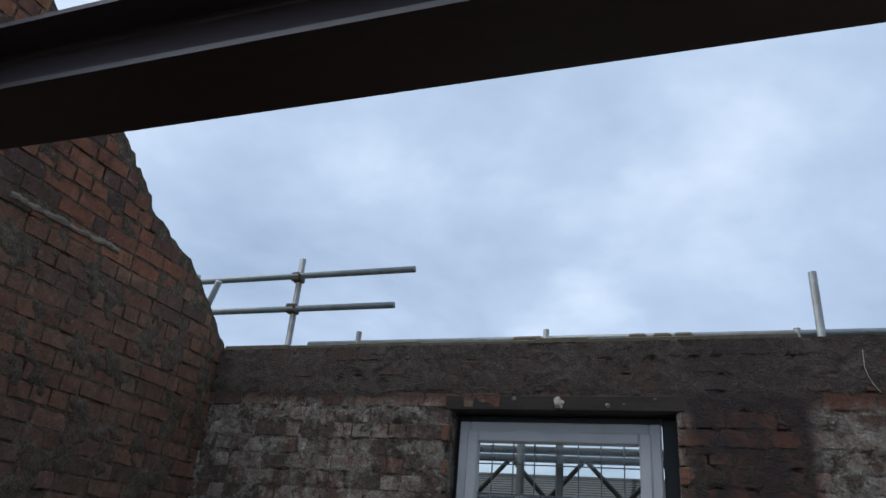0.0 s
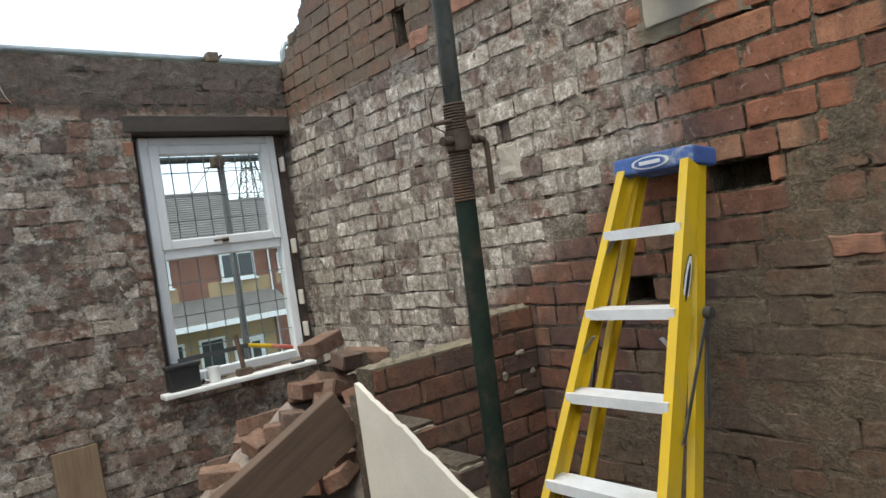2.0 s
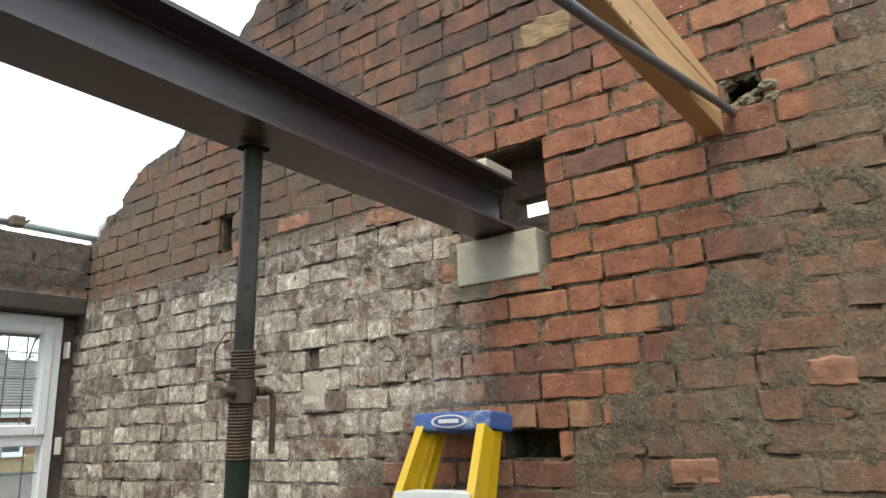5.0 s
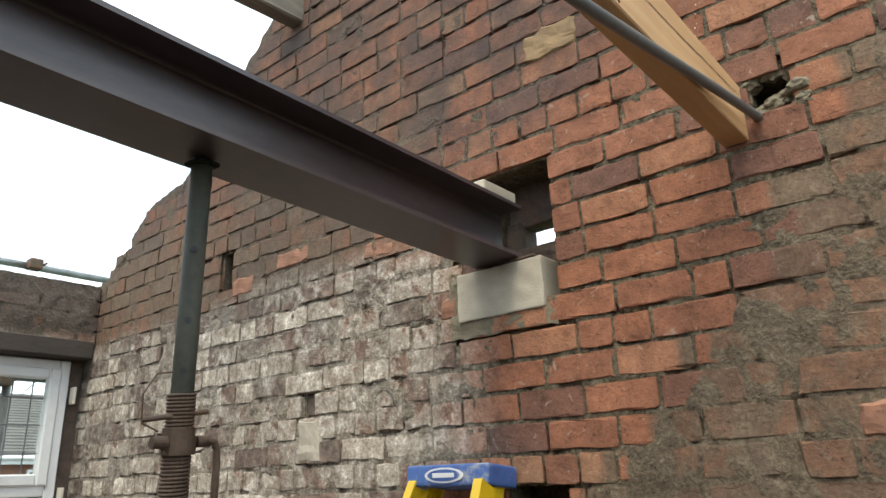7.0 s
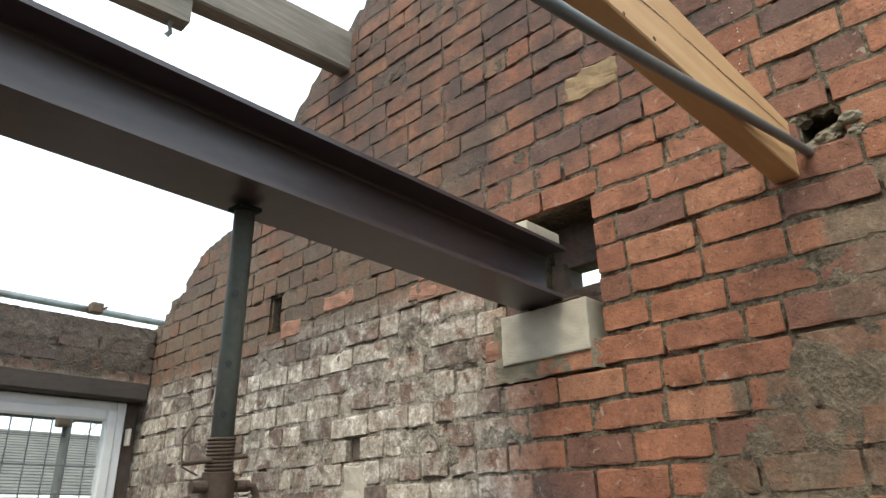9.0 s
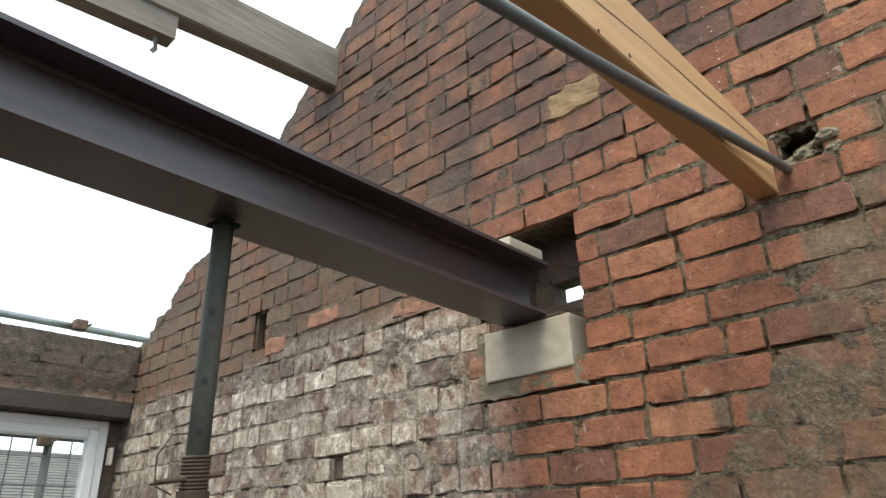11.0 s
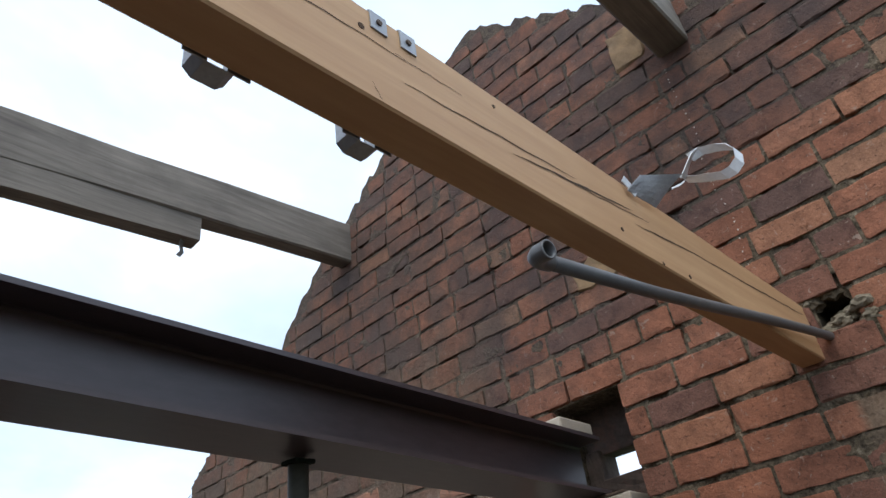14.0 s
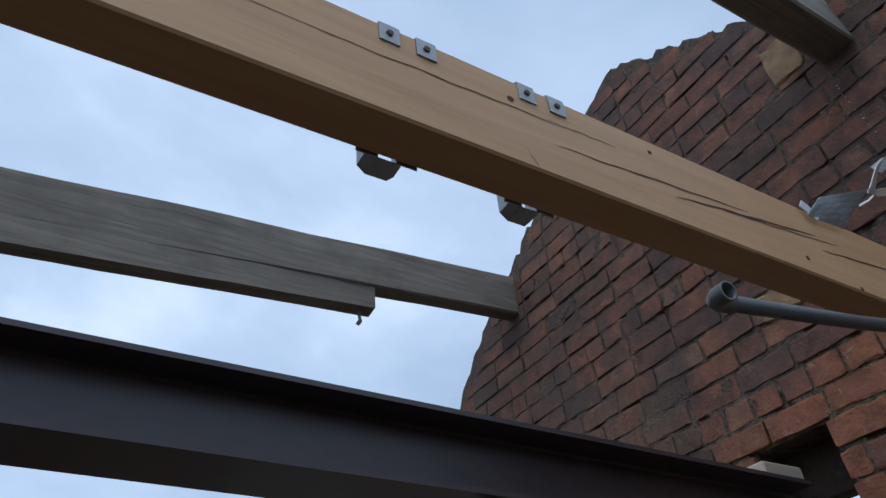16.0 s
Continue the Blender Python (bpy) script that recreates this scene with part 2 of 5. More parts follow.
BRICK_R, BRICK_RJ, MORTAR_R = masonry("brick_gable", region_right, True, False, fresh_right), masonry("brick_gable_joined", region_right, True, True, fresh_right), masonry("mortar_gable", region_right, False)
BRICK_F, BRICK_FJ, MORTAR_F = masonry("brick_front", region_front, hold=-0.11, tint=(0.92, 1.0, 1.22)), masonry("brick_front_joined", region_front, True, True, hold=-0.11, tint=(0.92, 1.0, 1.22)), masonry("mortar_front", region_front, False, hold=-0.11, tint=(0.92, 1.0, 1.22), soak=0.85)
BRICK_L, BRICK_LJ, MORTAR_L = masonry("brick_side", region_left), masonry("brick_side_joined", region_left, True, True), masonry("mortar_side", region_left, False)
BRICK_H = masonry("brick_heap", lambda k, p, own: (0.18, 0.42, 0.40))
BRICK_N, MORTAR_N = masonry("brick_loose", region_none), masonry("mortar_loose", region_none, False)
STEEL = plain("primed_steel", (0.070, 0.055, 0.058), 0.34, 0.0, 0.35, 3.0, 60, 0.10, ((0.085, 0.046, 0.034), 0.5), (0.3, 1, 1))
# Lighter copy of the galvanised steel: light painted onto the torn hanger.
GALV_LIT = plain("lit_galvanised", (0.62, 0.64, 0.66), 0.42, 0.35, 0.15, 30, 200, 0.1)
GALV = plain("galvanised_steel", (0.34, 0.355, 0.37), 0.5, 0.55, 0.2, 30, 200, 0.1)
TUBE = plain("scaffold_tube", (0.25, 0.265, 0.265), 0.5, 0.5, 0.25, 12, 90, 0.1, ((0.20, 0.17, 0.14), 0.5))
GREEN = plain("green_painted_tube", (0.010, 0.016, 0.011), 0.85, 0.0, 0.5, 9, 80, 0.15, ((0.050, 0.034, 0.024), 0.95), gloss=0.12)
TUBEGREY = plain("worn_inner_tube", (0.060, 0.060, 0.048), 0.65, 0.15, 0.35, 10, 80, 0.15, ((0.05, 0.06, 0.05), 0.6), gloss=0.3)
RUST = plain("rusty_steel", (0.10, 0.068, 0.048), 0.75, 0.3, 0.4, 25, 120, 0.3, ((0.19, 0.095, 0.05), 0.5))
UPVC = plain("white_upvc", (0.74, 0.75, 0.75), 0.35, 0.0, 0.04, 6, 60, 0.02, ((0.50, 0.49, 0.46), 0.25))
DULLZINC = plain("dull_zinc", (0.10, 0.10, 0.10), 0.4, 0.5, 0.35, 30, 120, 0.2, ((0.05, 0.045, 0.04), 0.5))
LEAD = plain("lead_strip", (0.16, 0.165, 0.17), 0.5, 0.4, 0.2, 30, 100, 0.1)
BLACK = plain("black_plastic", (0.016, 0.016, 0.017), 0.5, 0.0, 0.3, 20, 120, 0.1)
GREYPVC = plain("grey_plastic_pipe", (0.115, 0.118, 0.120), 0.42, 0.0, 0.15, 12, 90, 0.05, ((0.24, 0.22, 0.19), 0.3))
YELLOW = plain("yellow_fibreglass", (0.60, 0.385, 0.012), 0.5, 0.0, 0.1, 12, 160, 0.08, ((0.45, 0.34, 0.11), 0.4), (1, 1, 0.2))
BLUE = plain("blue_moulded_plastic", (0.050, 0.110, 0.31), 0.6, 0.0, 0.25, 30, 140, 0.1, ((0.38, 0.38, 0.36), 0.9))
ALU = plain("aluminium_step", (0.74, 0.74, 0.73), 0.45, 0.15, 0.12, 15, 140, 0.1, ((0.48, 0.45, 0.40), 0.5))
# Soot-dark rubble that also carries painted shade for pockets, gaps and hollows.
SOOTY_SHADE = plain("sooty_shaded_rubble", (0.085, 0.062, 0.050), 0.95, 0.0, 0.45, 22, 90, 0.8, ((0.16, 0.085, 0.06), 0.6))
CONCRETE = plain("cast_concrete", (0.41, 0.358, 0.280), 0.85, 0.0, 0.16, 7, 160, 0.3, ((0.29, 0.27, 0.235), 0.5))
OLDMORTAR = plain("old_lime_mortar", (0.235, 0.198, 0.152), 0.95, 0.0, 0.35, 14, 90, 0.6, ((0.20, 0.15, 0.115), 0.6))
WETMORTAR = plain("fresh_mortar", (0.155, 0.130, 0.088), 0.9, 0.0, 0.3, 20, 140, 0.6)
PLASTER = plain("old_plaster", (0.58, 0.535, 0.455), 0.85, 0.0, 0.12, 5, 110, 0.3, ((0.44, 0.39, 0.32), 0.4))
RUBBLE = plain("rubble_dust", (0.23, 0.185, 0.155), 0.95, 0.0, 0.4, 16, 90, 0.8)
REDPLASTIC = plain("faded_red_plastic", (0.52, 0.13, 0.085), 0.5, 0.0, 0.15, 14, 100, 0.1, ((0.5, 0.36, 0.28), 0.5))
WHITE = plain("white_paint", (0.72, 0.72, 0.70), 0.5, 0.0, 0.08, 10, 80, 0.05)
PINE = timber("planed_pine", (0.58, 0.355, 0.180), (0.44, 0.245, 0.115), 0, 0.6, 14, 0.35)
SPLIT = plain("dark_split", (0.075, 0.040, 0.020), 0.9)
OLDWOOD = timber("weathered_purlin", (0.25, 0.222, 0.185), (0.105, 0.090, 0.076), 0, 0.8, 24, 0.5)
BROWNWOOD = timber("brown_board", (0.125, 0.078, 0.050), (0.060, 0.036, 0.024), 0, 0.8, 22, 0.4)
OFFCUT = timber("timber_offcut", (0.20, 0.135, 0.080), (0.12, 0.075, 0.042), 2, 0.75, 24, 0.4)
# Tube steel darkened, so that the backlit silhouette lies in its colour.
TUBE_BACKLIT = plain("backlit_scaffold_steel", (0.065, 0.066, 0.066), 0.7, 0.2, 0.3, 12, 90, 0.1)
FLOORWOOD = timber("floor_boards", (0.11, 0.08, 0.058), (0.055, 0.04, 0.03), 0, 0.85, 18, 0.6)
LINTEL = plain("sooty_lintel", (0.050, 0.040, 0.033), 0.85, 0.0, 0.45, 9, 70, 0.5, ((0.075, 0.060, 0.050), 0.6), (0.3, 1, 1))
GLASS = glass_material()
ROOFTILE = plain("concrete_roof_tile", (0.115, 0.108, 0.104), 0.9, 0.0, 0.25, 3, 30, 0.3, ((0.16, 0.15, 0.13), 0.5))
FARBRICK = plain("far_red_brick", (0.215, 0.098, 0.068), 0.9, 0.0, 0.3, 2.2, 16, 0.2)
BUFF = plain("buff_brick", (0.36, 0.26, 0.145), 0.9, 0.0, 0.2, 2.2, 18, 0.2)
DARKGLASS = plain("far_window_glass", (0.045, 0.052, 0.058), 0.12, 0.0, 0.3, 1.5, 6, 0.0)
GRASS = plain("grass", (0.065, 0.095, 0.035), 0.95, 0.0, 0.4, 0.9, 14, 0.5)
TARMAC = plain("tarmac", (0.055, 0.055, 0.056), 0.9, 0.0, 0.25, 0.8, 25, 0.3)
PAVING = plain("paving", (0.24, 0.225, 0.205), 0.9, 0.0, 0.2, 1.2, 20, 0.3)

# ---- mesh helpers ----


def part(name, bm, mat, parent=None, label="", smooth=False):
    """Links a bmesh as one mesh object, under a thing where one is given."""
    me = bpy.data.meshes.new(name)
    if smooth:
        for f in bm.faces:
            f.smooth = True
    bm.to_mesh(me)
    bm.free()
    me.materials.append(mat)
    ob = new(name, me)
    if parent is not None:
        ob.parent = parent
    if label:
        ob["label"] = label
    return ob


def thing(name, label, category, group="", kind="", at=(0, 0, 0)):
    ob = new(name)
    ob.empty_display_size = 0.05
    ob.location = at
    return tagged(ob, label, category, group, kind)


def under(ob):
    """The shift by which a part's world coordinates become those of its thing."""
    return -Vector(ob.location)


def box(bm, lo, hi, bevel=0.0, shift=None, turn=None, segments=1):
    r = bmesh.ops.create_cube(bm, size=1.0)
    vs = r["verts"]
    c = [(a + b) / 2 for a, b in zip(lo, hi)]
    s = [b - a for a, b in zip(lo, hi)]
    bmesh.ops.scale(bm, vec=s, verts=vs)
    if turn is not None:
        bmesh.ops.transform(bm, matrix=turn, verts=vs)
    bmesh.ops.translate(bm, vec=Vector(c) + (shift or Vector()), verts=vs)
    if bevel:
        es = list({e for v in vs for e in v.link_edges})
        bmesh.ops.bevel(bm, geom=es, offset=bevel, segments=segments, affect="EDGES", profile=0.6)
    return bm


def tube(bm, a, b, r, r2=None, n=14, caps=True):
    """A round bar from a to b."""
    a, b = Vector(a), Vector(b)
    m = Matrix.Translation((a + b) / 2) @ (b - a).to_track_quat("Z", "Y").to_matrix().to_4x4()
    bmesh.ops.create_cone(bm, cap_ends=caps, segments=n, radius1=r, radius2=r if r2 is None else r2, depth=(b - a).length, matrix=m)
    return bm


def sweep(bm, pts, r, n=10, caps=True):
    """A round bar along a bent line."""
    pts = [Vector(p) for p in pts]
    rings = []
    side = None
    for i, p in enumerate(pts):
        d = (pts[min(i + 1, len(pts) - 1)] - pts[max(i - 1, 0)]).normalized()
        if side is None:
            side = d.orthogonal().normalized()
        side = (side - d * side.dot(d)).normalized()
        up = d.cross(side)
        rings.append([bm.verts.new(p + (side * math.cos(t) + up * math.sin(t)) * r) for t in (2 * math.pi * j / n for j in range(n))])
    for a, b in zip(rings, rings[1:]):
        for j in range(n):
            bm.faces.new((a[j], a[(j + 1) % n], b[(j + 1) % n], b[j]))
    if caps:
        bm.faces.new(list(reversed(rings[0]))), bm.faces.new(rings[-1])
    return bm


def ribbon(bm, pts, width, thick, across):
    """A flat strap along a bent line; across is the way of its width."""
    pts, across = [Vector(p) for p in pts], Vector(across).normalized()
    rows = []
    for i, p in enumerate(pts):
        d = (pts[min(i + 1, len(pts) - 1)] - pts[max(i - 1, 0)]).normalized()
        nrm = d.cross(across).normalized()
        w, t = across * width / 2, nrm * thick / 2
        rows.append([bm.verts.new(p + s) for s in (w + t, -w + t, -w - t, w - t)])
    for a, b in zip(rows, rows[1:]):
        for j in range(4):
            bm.faces.new((a[j], a[(j + 1) % 4], b[(j + 1) % 4], b[j]))
    bm.faces.new(list(reversed(rows[0]))), bm.faces.new(rows[-1])
    bmesh.ops.recalc_face_normals(bm, faces=bm.faces[:])
    return bm


def extrude_profile(bm, loop, axis, a, b):
    """A prism: loop of 2D points, drawn in the two other axes, from a to b along axis."""
    def put(p, v):
        q = list(p)
        q.insert(axis, v)
        return bm.verts.new(q)
    lo, hi = [put(p, a) for p in loop], [put(p, b) for p in loop]
    n = len(loop)
    for i in range(n):
        bm.faces.new((lo[i], lo[(i + 1) % n], hi[(i + 1) % n], hi[i]))
    bm.faces.new(list(reversed(lo))), bm.faces.new(hi)
    bmesh.ops.recalc_face_normals(bm, faces=bm.faces[:])
    return bm


# ---- brickwork ----
COURSE, JOINT0 = 0.0852, 2.130
rng = random.Random(7)


def brick_shape(length, seed, depth=0.09, tall=COURSE - 0.0078):
    """Corners and faces of one worn brick: its face looks along +y, its length lies along x."""
    r = random.Random(seed)
    cols = (-0.5, -0.44, -0.22, 0.02, 0.24, 0.44, 0.5) if length > 0.15 else (-0.5, -0.40, 0.03, 0.40, 0.5)
    rows = (-0.5, -0.42, 0.42, 0.5)
    nx = len(cols)
    lean = r.uniform(-0.0025, 0.0025)
    broken = r.choice((0, nx - 1)) if r.random() < 0.3 else -1
    verts, faces = [], []
    for j, w0 in enumerate(rows):
        for i, u0 in enumerate(cols):
            u, w = u0 * length, w0 * tall
            ends, beds = i in (0, nx - 1), j in (0, 3)
            d = r.uniform(-0.0014, 0.0010) + lean * (1 if w0 > 0 else -1) * 0.4
            if ends and beds:
                k = r.uniform(0.0015, 0.0065)
                d -= 0.0022
                if i == broken and r.random() < 0.6:
                    k, d = r.uniform(0.010, 0.020), d - 0.007
                u, w = u - math.copysign(k, u), w - math.copysign(k * 0.75, w)
            elif ends or beds:
                d -= r.uniform(0.0, 0.0018) + (0.006 if r.random() < 0.10 else 0.0)
                if ends:
                    u -= math.copysign(r.uniform(-0.0025, 0.0035), u)
                else:
                    w -= math.copysign(r.uniform(-0.0028, 0.0048), w)
                    u += r.uniform(-0.006, 0.006)
            else:
                u += r.uniform(-0.006, 0.006)
                w += r.uniform(-0.005, 0.005)
            verts.append((u, d, w))
    for j in range(3):
        for i in range(nx - 1):
            a = j * nx + i
            faces.append((a, a + nx, a + nx + 1, a + 1))
    ring = [i for i in range(nx)] + [j * nx + nx - 1 for j in (1, 2)] + [3 * nx + i for i in range(nx - 1, -1, -1)] + [j * nx for j in (2, 1)]
    base = len(verts)
    for i in ring:
        verts.append((verts[i][0], -depth, verts[i][2]))
    for q in range(len(ring)):
        q2 = (q + 1) % len(ring)
        faces.append((ring[q], ring[q2], base + q2, base + q))
    return verts, faces


STRETCH = [brick_shape(0.200, s) for s in range(24)]
HEAD = [brick_shape(0.097, 100 + s) for s in range(20)]


def brick_meshes(mat):
    out = []
    for pool in (STRETCH, HEAD):
        row = []
        for vs, fs in pool:
            me = bpy.data.meshes.new("brick")
            me.from_pydata(vs, [], fs)
            me.materials.append(mat)
            me.update()
            row.append(me)
        out.append(row)
    return out


def spans(lo, hi, holes):
    """The stretch lo..hi with the holes cut out."""
    out = [(lo, hi)]
    for a, b in holes:
        nxt = []
        for p, q in out:
            if b <= p or a >= q:
                nxt.append((p, q))
            else:
                if a > p:
                    nxt.append((p, a))
                if b < q:
                    nxt.append((b, q))
        out = nxt
    return [(p, q) for p, q in out if q - p > 0.03]


def lay(wall, axes, extent, holes, courses, near, mats, thick, phases=None, header_rows=5, pockets=(), jitter=0.0024, rough=lambda c, z: 0.0, sheet=0.0, flush=lambda c, z: 0.0):
    """Lays a wall of single bricks before a core of mortar.
    axes: matrix from (along, out, up) to the world; extent(z): from, to along the wall; holes: (from, to, low, high); near(c, z): whether the brick is a part of its own."""
    single, (verts, faces) = [], ([], [])
    cverts, cfaces = [], []

    def core(a, b, d0, d1, z0, z1):
        n = len(cverts)
        cverts.extend(axes @ Vector((u, d, w)) for w in (z0, z1) for d in (d0, d1) for u in (a, b))
        cfaces.extend(tuple(n + i for i in f) for f in ((0, 2, 3, 1), (4, 5, 7, 6), (0, 1, 5, 4), (2, 6, 7, 3), (0, 4, 6, 2), (1, 3, 7, 5)))

    for n in range(*courses):
        z0 = JOINT0 + n * COURSE
        zm = z0 + COURSE / 2
        lo, hi = extent(z0 + COURSE)
        if hi - lo < 0.05:
            continue
        cut = [(a, b) for a, b, c, d in holes if c < zm < d]
        pk = [(a, b) for a, b, c, d in pockets if c < zm < d]
        for a, b in spans(lo, hi, cut + pk):
            core(a, b, -0.018 if sheet else -0.0065, -thick, z0, z0 + COURSE)
        for a, b in pk:
            core(a, b, -0.14, -thick, z0, z0 + COURSE)
        for a, b in spans(lo, hi, cut + pk):
            head = n % header_rows == 0 and not (phases and n in phases)
            pitch = 0.1065 if head else 0.2095
            start = phases[n] if phases and n in phases else rng.uniform(-0.02, 0.02) + (0.105 if n % 2 else 0.0) + (0.05 if head else 0)
            c = start - math.ceil((start - a) / pitch) * pitch
            while c < b - 0.01:
                w = pitch * (1 + rng.uniform(-0.03, 0.03))
                if b - (c + w) < 0.035:
                    w = b - c
                p, q = max(c, a), min(c + w, b)
                c += w
                if not head and q - p > 0.19 and rng.random() < 0.06 + 0.44 * rough((p + q) / 2, zm):
                    q = p + (q - p) * rng.uniform(0.42, 0.60)
                    c = q
                length = q - p - 0.0072
                if length < 0.025:
                    continue
                kind = 0 if length > 0.15 else 1
                i = rng.randrange(len((STRETCH, HEAD)[kind]))
                rg = rough((p + q) / 2, zm)
                m = axes @ Matrix.Translation(((p + q) / 2, rng.uniform(-jitter, jitter) * (1 + 0.3 * rg) - 0.009 * rg * (rng.random() < 0.05), zm + rng.uniform(-0.002, 0.002) * (1 + 1.3 * rg)))
                m = m @ Euler((rng.uniform(-0.016, 0.016), rng.uniform(-0.009, 0.009) * (1 + 1.6 * rg), rng.uniform(-0.012, 0.012))).to_matrix().to_4x4()
                m = m @ Matrix.Diagonal((length / (0.200, 0.097)[kind], 1, rng.uniform(0.94, 1.03), 1))
                if near((p + q) / 2, zm) and len(single) < 300:
                    single.append((m, kind, i))
                else:
                    vs, fs = (STRETCH, HEAD)[kind][i]
                    o = len(verts)
                    verts.extend(m @ Vector(v) for v in vs)
                    faces.extend(tuple(o + j for j in f) for f in fs)
    if sheet:
        sv, sf, idx = [], [], {}
        zlo, zhi = JOINT0 + max(courses[0], -20) * COURSE, JOINT0 + courses[1] * COURSE
        nz = int((zhi - zlo) / sheet)
        for j in range(nz + 1):
            z = zlo + sheet * j
            lo, hi = extent(z)
            for a, b in spans(lo + 0.02, hi - 0.02, [(p - 0.012, q + 0.012) for p, q, r, t in list(holes) + list(pockets) if r - 0.05 < z < t + 0.05]):
                for i in range(math.ceil(a / sheet), int(b / sheet)):
                    c = i * sheet
                    p = Vector((c, z, thick * 10))
                    d = -0.0044 + 0.0026 * noise.noise(p * 19) + 0.0018 * noise.noise(p * 47) + 0.0008 * noise.noise(p * 118) - 0.010 * smooth(noise.noise(p * 15 + Vector((0, 7, 0))), 0.36, 0.50) + flush(c, z)
                    idx[i, j] = len(sv)
                    sv.append(axes @ Vector((c + 0.3 * sheet * noise.noise(p * 90), d, z + 0.3 * sheet * noise.noise(p * 91 + Vector((3, 0, 0))))))
        for i, j in idx:
            q = [(i, j), (i + 1, j), (i + 1, j + 1), (i, j + 1)]
            if all(t in idx for t in q):
                sf.append([idx[t] for t in q])
        me = bpy.data.meshes.new("joint_mortar")
        me.from_pydata(sv, [], sf)
        me.polygons.foreach_set("use_smooth", [True] * len(me.polygons))
        me.materials.append(mats[2])
        ob = new("joint_mortar", me)
        ob.parent, ob["kind"] = wall, "stuff"
    me = bpy.data.meshes.new("mortar_core")
    me.from_pydata(cverts, [], cfaces)
    me.materials.append(mats[2])
    new("mortar_core", me).parent = wall
    me = bpy.data.meshes.new("brickwork")
    me.from_pydata(verts, [], faces)
    me.materials.append(mats[1])
    ob = new("brickwork", me)
    ob.parent = wall
    ob["kind"] = "stuff"
    LAID.append((wall, single, mats[0]))


LAID = []


def finish_bricks():
    for wall, single, mat in LAID:
        pool = brick_meshes(mat)
        for m, kind, i in single:
            ob = new("brick", pool[kind][i])
            ob.matrix_world = m
            ob.parent = wall


AX_R = Matrix(((0, -1, 0, 0), (1, 0, 0, 0), (0, 0, 1, 0), (0, 0, 0, 1)))
AX_F = Matrix(((-1, 0, 0, 0), (0, -1, 0, 0), (0, 0, 1, 0), (0, 0, 0, 1)))
AX_L = Matrix.Translation((-4.95, 0, 0)) @ Matrix(((0, 1, 0, 0), (-1, 0, 0, 0), (0, 0, 1, 0), (0, 0, 0, 1)))


def smooth(v, lo, hi):
    t = min(1.0, max(0.0, (v - lo) / (hi - lo)))
    return t * t * (3 - 2 * t)


def lime_right(c, z):
    edge = c - (-2.62 + 1.9 * max(0.0, 1.72 - z))
    return smooth(edge, -0.12, 0.25) * (1 - smooth(z, 2.33, 2.48))


def cement_right(c, z):
    row = math.floor((z - JOINT0) / COURSE)
    line = -2.94 + (1.59 - JOINT0 - COURSE * (row + 0.5)) / 1.10 - c + 0.05 * math.sin(row * 12.9)
    edge = c - (-2.62 + 1.9 * max(0.0, 1.72 - z))
    return smooth(line, -0.04, 0.05) * (1 - smooth(edge, -0.2, 0.0))


def lime_front(c, z):
    flue = smooth(-c, -2.32, -2.22) * (1 - smooth(-c, -1.78, -1.70)) * smooth(z, 1.05, 1.2)
    return (1 - smooth(z, 2.36, 2.46)) * (1 - flue)


def smear_right(c, z):
    """How far lime and cement stand out over the joints of the gable."""
    p = Vector((c, z, 4.0))
    lime, cem, high = lime_right(c, z), cement_right(c, z), smooth(z, 2.38, 2.5) * smooth(c, -3.0, -2.4)
    return (0.0018 + 0.0044 * smooth(noise.noise(p * 6.0) + 0.5 * noise.noise(p * 17), -0.15, 0.5)) * cem + 0.0006 * lime + 0.0048 * (0.8 * lime + 0.75 * high) * smooth(noise.noise(p * 8.0) + 0.55 * noise.noise(p * 21), 0.10, 0.55)


def smear_front(c, z):
    p = Vector((c, z, 9.0))
    top = smooth(z, 2.40, 2.50)
    flue = smooth(-c, -2.32, -2.22) * (1 - smooth(-c, -1.78, -1.70)) * smooth(z, 1.05, 1.2)
    return 0.0045 * max(top, flue) + 0.0012 * lime_front(c, z) + 0.0070 * max(0.85 * lime_front(c, z), 0.7 * top) * smooth(noise.noise(p * 7.0) + 0.55 * noise.noise(p * 21), -0.15, 0.45)

# ---- the walls ----


def along(table, z):
    """Straight between the rows (height, place) of a table."""
    for (z0, a), (z1, b) in zip(table, table[1:]):
        if z0 <= z <= z1:
            return a + (b - a) * (z - z0) / (z1 - z0)
    return table[0][1] if z < table[0][0] else table[-1][1]


FRONT_EDGE = [(0, 0.235), (2.735, 0.235), (2.76, 0.0), (2.80, -0.06), (2.88, -0.10), (2.89, -0.23), (2.97, -0.26), (3.05, -0.38), (3.10, -0.47), (3.14, -0.80), (3.39, -1.13),
              (3.48, -1.17), (3.74, -1.46), (3.89, -1.71), (4.07, -1.95), (4.33, -2.45), (4.41, -2.66)]
BACK_EDGE = [(0, -5.35), (2.75, -5.35), (3.39, -4.02), (3.63, -3.70), (3.80, -3.50), (3.95, -3.29), (4.11, -3.08), (4.30, -2.81), (4.41, -2.66)]
gable = thing("wall_east", "old red brick gable wall with limewash and cement patches", "wall", kind="structure")
rows_seen = {-1: -3.156, 0: -3.023, 1: -3.185, 2: -3.105, 3: -3.198, 4: -3.093, 5: -3.056, -2: -3.06, -3: -3.16}
